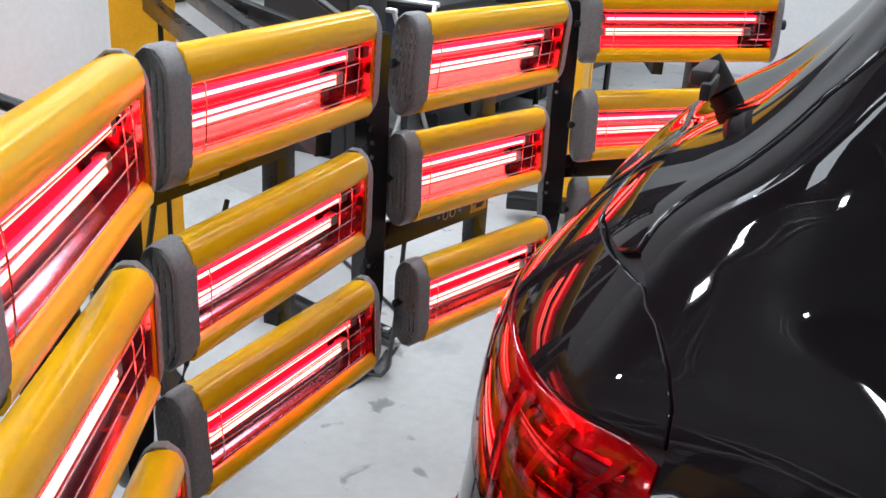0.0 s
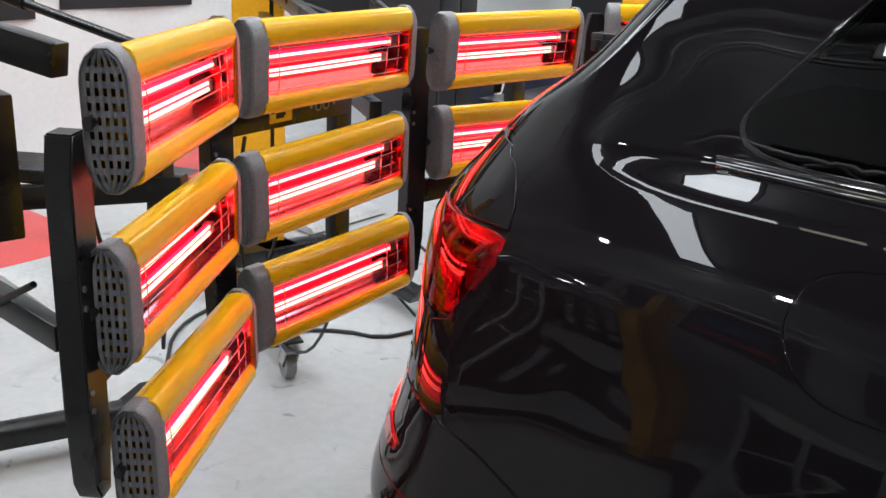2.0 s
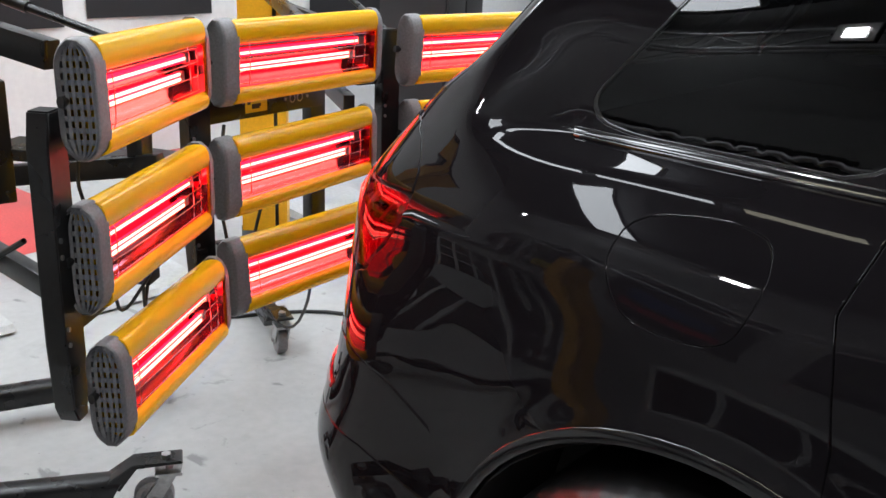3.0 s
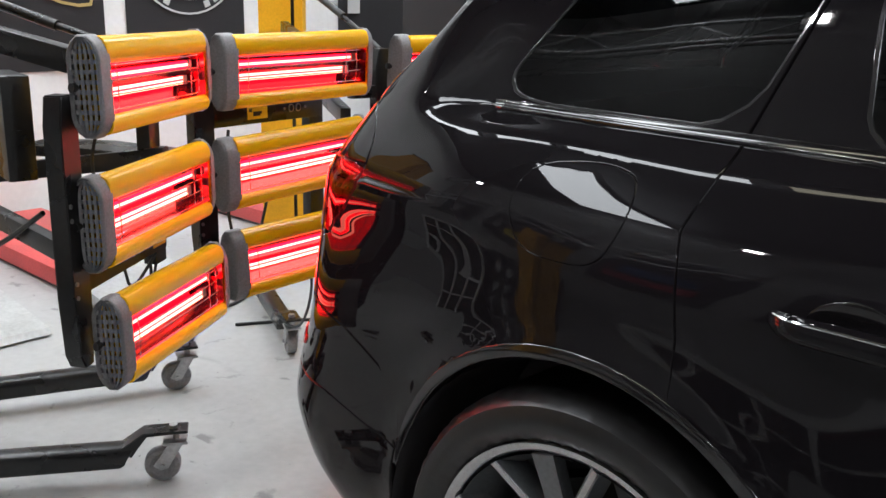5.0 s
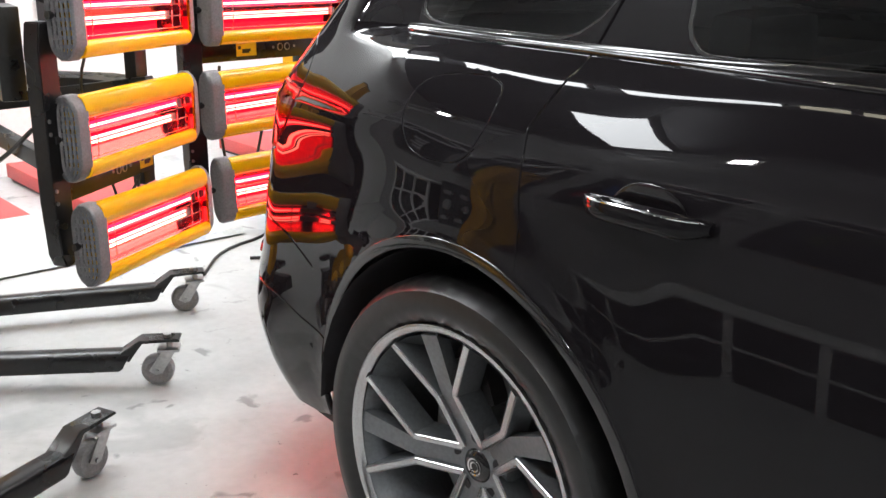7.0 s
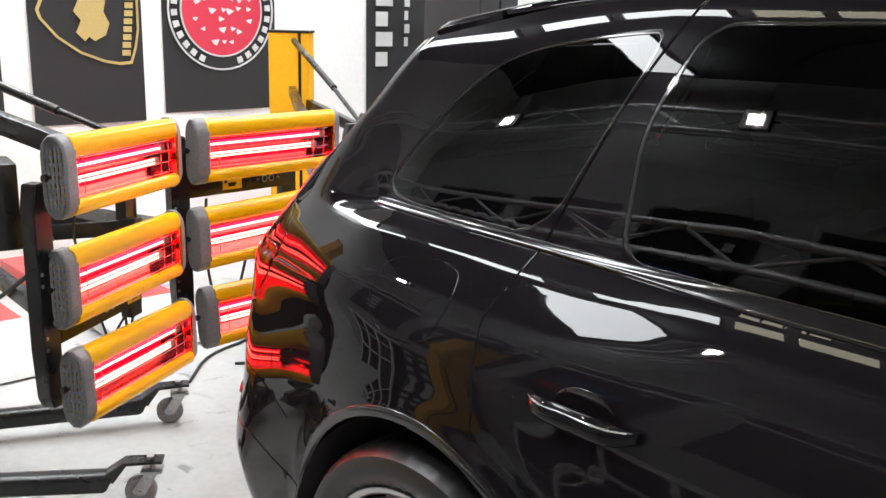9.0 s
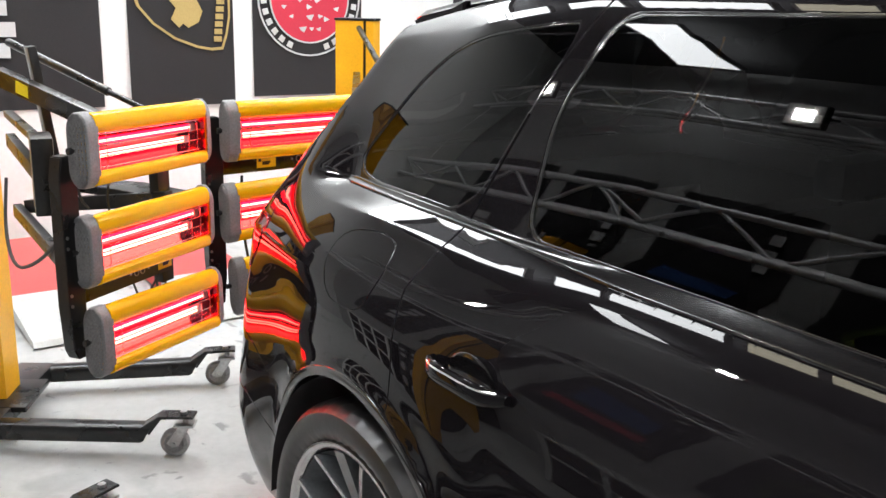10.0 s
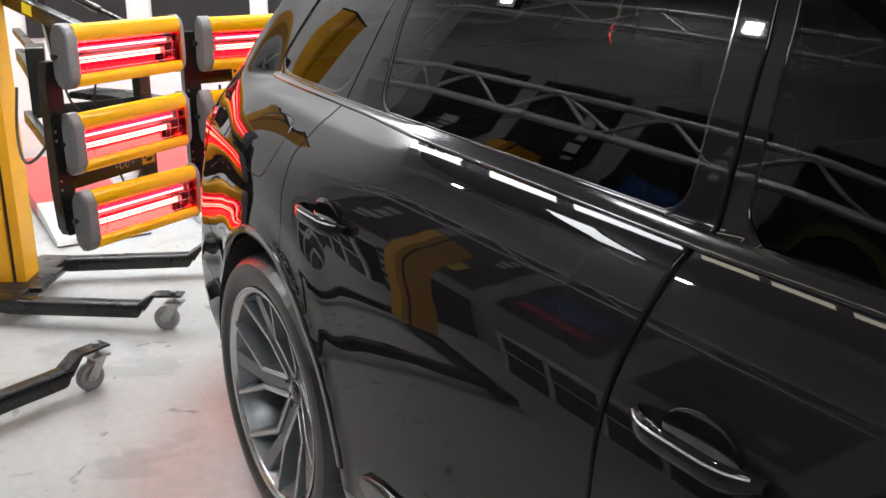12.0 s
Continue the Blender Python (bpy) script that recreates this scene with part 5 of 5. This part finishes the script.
banner(-4.6, 0.01, 0.71, W0 - 0.01, W1, 1, ("black cloth wall banner with a gold shield emblem", [("shield_line", GOLD_INK, shield + shield_in[::-1], 0), ("shield_figure", GOLD_INK, [(-0.078, 0.551), (-0.026, 0.499), (0.000, 0.525), (0.035, 0.499), (0.104, 0.534), (0.131, 0.604), (0.096, 0.673), (0.113, 0.743), (0.017, 0.786), (-0.052, 0.743), (-0.087, 0.673), (-0.044, 0.621)], 0)] + [("letter_bar", GOLD_INK, [(0.205 + 0.005 * k, 0.41 + 0.048 * k), (0.257 + 0.005 * k, 0.41 + 0.048 * k), (0.257 + 0.005 * k, 0.445 + 0.048 * k), (0.205 + 0.005 * k, 0.445 + 0.048 * k)], 0) for k in range(8)]))
banner(-4.6, 0.85, 1.69, W0 + 0.03, W1, 1, ("black cloth wall banner with a red and white round emblem", [("emblem_ring", WHITE_INK, ring(0, 0.66, 0.393, 0.011), 0), ("emblem_ring", WHITE_INK, ring(0, 0.66, 0.305, 0.010), 0), ("emblem_disc", RED_INK, disc(0, 0.66, 0.294), 0)]
       + [("emblem_figure", WHITE_INK, blot(*q), 1) for q in crest_blots()]
       + [("letter_bar", WHITE_INK, ring(0, 0.66, 0.368, 0.040, 3, a, a + 6.5), 0) for a in range(0, 360, 12) if a not in (72, 84, 96, 252, 264, 276)]))
banner(-4.6, 2.50, 3.25, 0.70, W1, 1, ("black cloth wall banner with slanted white bars", bars(-0.30, 0.45, 1.5, 7, 0.16) + bars(-0.02, 0.6, 1.1, 5, 0.05)))
banner(-4.6, 3.40, 4.15, 0.70, W1, 1, ("black cloth wall banner with white bars", bars(-0.05, 0.4, 1.0, 4, 0.15)))


def platform(x0, y0, x1, y1, name_turn=0):
    """A low lift deck: red coated plate with a pale ramp flap at its end."""
    t = thing("lift_platform", "low scissor lift deck with red coated top and pale steel ramp", "lift platform", group="lift decks")
    part("deck", block(bmesh.new(), x0, y0, 0.02, x1 - 0.55, y1, 0.10, 0.006), RED_MAT, t)
    bm = prism(bmesh.new(), [(x1 - 0.545, 0.03), (x1 - 0.545, 0.10), (x1, 0.035), (x1 + 0.02, 0.012), (x1, 0.004)], y0, y1)
    part("ramp", bm, RAMP, t, "pale painted steel ramp flap")
    part("frame", block(bmesh.new(), x0 + 0.02, y0 + 0.02, 0.0, x1 - 0.6, y1 - 0.02, 0.02), FRAME, t)


platform(-4.5, -1.041, -2.773, -0.569)
platform(-4.5, -0.289, -2.725, 0.200)
platform(-4.5, 1.079, -2.969, 1.586)


def work_light():
    t = thing("work_light", "small bright work light on a thin black stand", "light", pose(-3.575, 3.060, 0))
    part("stand", rod(bmesh.new(), (0, 0, 0.02), (0, 0, 1.10), 0.012, 10), FRAME, t)
    part("foot", lathe(bmesh.new(), [(0.0005, 0.025), (0.15, 0.02), (0.16, 0.0), (0.0005, 0.0)], 24, "Z"), FRAME, t)
    part("housing", block(bmesh.new(), -0.03, -0.08, 1.09, 0.03, 0.08, 1.24, 0.008), DARK, t)
    part("lens", block(bmesh.new(), 0.031, -0.06, 1.115, 0.036, 0.06, 1.215), FLOOD, t)


work_light()


def tool_trolley(x, y, w, h, mat, label):
    t = thing("tool_trolley", label, "trolley", pose(x, y, 0), "tool trolleys")
    part("body", block(bmesh.new(), -0.25, -w / 2, 0.12, 0.22, w / 2, h, 0.01), mat, t)
    n = 4
    for k in range(n):
        z0 = 0.15 + (h - 0.2) * k / n
        d = part("drawer", block(bmesh.new(), 0.222, -w / 2 + 0.02, z0, 0.24, w / 2 - 0.02, z0 + (h - 0.2) / n - 0.015, 0.004), mat, t)
        part("handle", block(bmesh.new(), 0.24, -w / 2 + 0.05, z0 + (h - 0.2) / n - 0.045, 0.255, w / 2 - 0.05, z0 + (h - 0.2) / n - 0.03, 0.003), ALU, d)
    part("top_tray", block(bmesh.new(), -0.27, -w / 2 - 0.02, h, 0.25, w / 2 + 0.02, h + 0.03, 0.006), DARK, t)
    for sx in (-0.2, 0.18):
        for sy in (-1, 1):
            part("caster_wheel", rod(bmesh.new(), (sx, sy * (w / 2 - 0.06) - 0.015, 0.06), (sx, sy * (w / 2 - 0.06) + 0.015, 0.06), 0.06, 16), CABLE, t)
    return t


NAVY = material("navy_enamel", (0.015, 0.022, 0.06), 0.35, grain=0.1, scale=60, stain=0.2, stain_scale=5)
tool_trolley(-3.538, 3.637, 0.66, 0.74, NAVY, "dark navy drawer tool trolley with a round yellow badge")
tool_trolley(-3.489, 4.407, 0.75, 0.62, DARK, "black drawer tool trolley near the wall")
bm = bmesh.new()
rod(bm, (-3.314, 3.641, 0.64), (-3.305, 3.641, 0.64), 0.06, 24)
badge = tagged(part("round_sign", bm, WHITE_INK), "small round white and yellow sign on the trolley", "sign")
part("sign_centre", rod(bmesh.new(), (-3.305, 3.641, 0.64), (-3.302, 3.641, 0.64), 0.032, 20), STICKER, badge)


def tall_cabinet(x, y, w, h):
    t = thing("tall_cabinet", "tall matt black steel cabinet", "cabinet", pose(x, y, 0))
    part("body", block(bmesh.new(), -0.3, -w / 2, 0, 0.25, w / 2, h, 0.008), DARK, t)
    for sy in (-1, 1):
        d = part("door", block(bmesh.new(), 0.252, min(0, sy * w / 2) + 0.006, 0.04, 0.27, max(0, sy * w / 2) - 0.006, h - 0.03, 0.004), DARK, t)
        part("handle", block(bmesh.new(), 0.27, sy * 0.05 - 0.008, h * 0.5, 0.29, sy * 0.05 + 0.008, h * 0.5 + 0.14, 0.004), ALU, d)


tall_cabinet(-3.487, 5.150, 0.95, 1.9)
tall_cabinet(-3.602, 2.641, 0.34, 2.1)


def trestle():
    """An aluminium folding stand with crossed legs and a cluttered top."""
    t = thing("folding_stand", "aluminium folding stand with crossed legs", "stand", pose(-3.488, 3.024, 0))
    for sx in (-0.2, 0.2):
        part("leg", rod(bmesh.new(), (sx, -0.22, 0.0), (sx, 0.22, 0.78), 0.014, 10), ALU, t)
        part("leg", rod(bmesh.new(), (sx, 0.22, 0.0), (sx, -0.22, 0.78), 0.014, 10), ALU, t)
    for sy in (-0.22, 0.22):
        part("rail", rod(bmesh.new(), (-0.22, sy, 0.78), (0.22, sy, 0.78), 0.014, 10), ALU, t)


trestle()


def bench():
    t = thing("low_bench", "low dark bench with black cables lying on it", "bench", pose(-2.912, 3.610, 0))
    part("top", block(bmesh.new(), -0.3, -0.9, 0.40, 0.3, 0.9, 0.44, 0.006), DARK, t)
    for sx in (-0.25, 0.25):
        for sy in (-0.85, 0.85):
            part("leg", rod(bmesh.new(), (sx, sy, 0), (sx, sy, 0.40), 0.02, 10), FRAME, t)
    c = tagged(part("cable", hose(bmesh.new(), [(-2.864, 2.998, 0.45), (-2.763, 3.171, 0.46), (-2.931, 3.349, 0.452), (-2.741, 3.521, 0.452), (-2.861, 3.741, 0.46), (-2.719, 3.871, 0.452), (-2.976, 4.049, 0.452)], 0.009), CABLE), "black cable lying coiled on a bench", "cable")


bench()
for pts in ([(-2.363, 0.020, 0.008), (-2.161, 0.367, 0.008), (-1.887, 0.451, 0.008), (-1.943, 0.976, 0.008), (-2.375, 1.245, 0.008), (-2.806, 1.514, 0.008)], [(-2.290, -0.243, 0.008), (-2.545, -0.021, 0.008), (-2.615, 0.287, 0.008), (-2.873, 0.465, 0.008)]):
    tagged(part("floor_cable", hose(bmesh.new(), pts, 0.007), CABLE), "black cable lying on the concrete floor", "cable", "floor cables")


# ---- the camera's side of the room, seen mirrored in the paint ----
def south_banner(x0, x1, emblem):
    b = banner(0, x0, x1, 1.25, 2.70, 1, emblem)
    b.matrix_basis = pose((x0 + x1) / 2, -3.3, 1.25, 0, 0, 180)
    return b


south_banner(-3.98, -3.03, ("black cloth wall banner with slanted white bars", bars(-0.1, 0.4, 1.0, 4, 0.2)))
south_banner(-2.84, -2.00, ("black cloth wall banner with yellow block emblem", bars(-0.30, 0.85, 1.25, 4, 0.12) + [("emblem_block", STICKER, [(-0.16, 0.25), (0.16, 0.25), (0.16, 0.60), (-0.16, 0.60)], 0), ("letter_bar", WHITE_INK, [(-0.12, 0.36), (0.12, 0.36), (0.12, 0.44), (-0.12, 0.44)], 0)] + bars(0.22, 0.4, 0.9, 4, 0.08)))
south_banner(-1.78, -0.96, ("black cloth wall banner with blue and red fields", bars(-0.3, 1.05, 1.3, 3, 0.10) + [("blue_field", BLUE_INK, [(-0.25, 0.62), (0.25, 0.62), (0.25, 0.95), (-0.25, 0.85)], 0), ("red_field", RED_INK, [(-0.3, 0.30), (0.3, 0.30), (0.3, 0.5), (-0.3, 0.5)], 0)]))
south_banner(-0.70, 0.20, ("black cloth wall banner with a dull green ring", bars(-0.35, 0.2, 0.5, 4, 0.12) + [("emblem_ring", material("green_print", (0.10, 0.14, 0.03), 0.8, grain=0.1), ring(0, 0.75, 0.30, 0.06), 0)]))
south_banner(0.45, 1.35, ("black cloth wall banner with white bars", bars(-0.1, 0.3, 1.1, 6, 0.2)))
south_banner(1.6, 2.5, ("black cloth wall banner with a white ring", [("emblem_ring", WHITE_INK, ring(0, 0.75, 0.28, 0.04), 0)]))


def truss(x0, x1, y, z, h=0.22):
    """A triangular aluminium lighting truss along x, hung from the ceiling."""
    t = thing("lighting_truss", "aluminium lattice lighting truss hung from the ceiling", "truss", pose(x0, y, z), "lighting trusses")
    n = int((x1 - x0) / 0.42)
    step = (x1 - x0) / n
    for dy, dz in ((0.0, 0.0), (0.0, h), (-0.18, h / 2)):
        part("chord", rod(bmesh.new(), (0, dy, dz), (x1 - x0, dy, dz), 0.021, 12), ALU, t)
    for k in range(n):
        a, b = (0.0, h) if k % 2 else (h, 0.0)
        part("lattice_bar", rod(bmesh.new(), (k * step, 0, a), ((k + 1) * step, 0, b), 0.011, 8), ALU, t)
        if k % 3 == 0:
            part("lattice_bar", rod(bmesh.new(), (k * step, 0, a), ((k + 1) * step, -0.18, h / 2), 0.011, 8), ALU, t)
    for x in (0.4, x1 - x0 - 0.4):
        part("hanger", rod(bmesh.new(), (x, 0, h), (x, 0, 4.3 - z), 0.006, 8), ALU, t)
    return t


truss(-4.6, 4.0, -2.85, 2.19, 0.19)
truss(-4.6, 4.0, -2.86, 3.22)


def flood_light(x, y, z):
    t = thing("flood_light", "black flood light on the truss, switched on", "light", pose(x, y, z, 62), "flood lights")
    bm = block(bmesh.new(), -0.11, -0.085, -0.03, 0.11, 0.085, 0.02, 0.01)
    part("housing", bm, DARK, t)
    part("lens", block(bmesh.new(), -0.10, -0.075, -0.034, 0.10, 0.075, -0.031), WALL, t)
    part("emitter", block(bmesh.new(), -0.055, -0.04, -0.040, 0.055, 0.04, -0.036, 0.002), FLOOD, t)
    bm = hose(bmesh.new(), [(-0.125, 0, 0), (-0.125, 0.02, 0.10), (0.125, 0.02, 0.10), (0.125, 0, 0)], 0.008)
    part("yoke", bm, DARK, t)


for fx in (-3.35, -1.15, 1.1):
    flood_light(fx, -2.80, 3.32)


def low_shelf(x0, x1, y0, y1, h, n=4, rows=2):
    """A low white-framed cupboard with rows of dark doors."""
    t = thing("low_cupboard", "low white-framed cupboard with dark door panels against the wall", "cupboard", group="low cupboards")
    w = (x1 - x0) / n
    part("carcass", block(bmesh.new(), x0, y0, 0.0, x1, y1 - 0.02, h - 0.03), DARK, t)
    part("top", block(bmesh.new(), x0 - 0.03, y0, h - 0.03, x1 + 0.03, y1 + 0.01, h, 0.004), WALL, t, "white top board")
    for k in range(n + 1):
        part("upright", block(bmesh.new(), x0 + k * w - 0.02, y1 - 0.02, 0.0, x0 + k * w + 0.02, y1, h - 0.03, 0.002), WALL, t)
    step = (h - 0.03) / rows
    for j in range(rows):
        if j:
            part("shelf_edge", block(bmesh.new(), x0 + 0.02, y1 - 0.019, j * step - 0.012, x1 - 0.02, y1 - 0.002, j * step + 0.012, 0.002), WALL, t)
        for k in range(n):
            part("door", block(bmesh.new(), x0 + k * w + 0.025, y1 - 0.021, j * step + 0.016, x0 + (k + 1) * w - 0.025, y1 - 0.006, (j + 1) * step - 0.016, 0.003), TRIM, t, "dark cupboard door")


low_shelf(-1.21, 0.23, -3.28, -2.88, 0.52)
low_shelf(-3.46, -2.66, -3.28, -2.88, 0.78, 3, 3)


def socket_rack():
    t = thing("parts_rack", "dark parts rack with rows of round white lids", "rack")
    part("back", block(bmesh.new(), -2.50, -3.28, 0.0, -1.94, -2.92, 0.85, 0.01), DARK, t)
    for i in range(3):
        for k in range(4):
            part("lid", rod(bmesh.new(), (-2.40 + 0.18 * i, -2.92, 0.16 + 0.17 * k), (-2.40 + 0.18 * i, -2.90, 0.16 + 0.17 * k), 0.045, 18), RAMP, t, "round white lid")


socket_rack()


def workbench(x0, x1):
    t = thing("workbench", "dark steel workbench with a red cloth against the wall", "workbench")
    part("top", block(bmesh.new(), x0, -3.28, 0.84, x1, -2.75, 0.88, 0.004), RAMP, t)
    for x in (x0 + 0.05, x1 - 0.05):
        for y in (-3.22, -2.82):
            part("leg", block(bmesh.new(), x - 0.025, y - 0.025, 0, x + 0.025, y + 0.025, 0.84), FRAME, t)
    part("shelf", block(bmesh.new(), x0 + 0.03, -3.25, 0.30, x1 - 0.03, -2.80, 0.33), FRAME, t)
    part("cloth", block(bmesh.new(), x0 + 0.2, -3.0, 0.881, x0 + 0.7, -2.74, 0.90, 0.004), RED_INK, t, "folded red cloth")


workbench(0.4, 2.2)
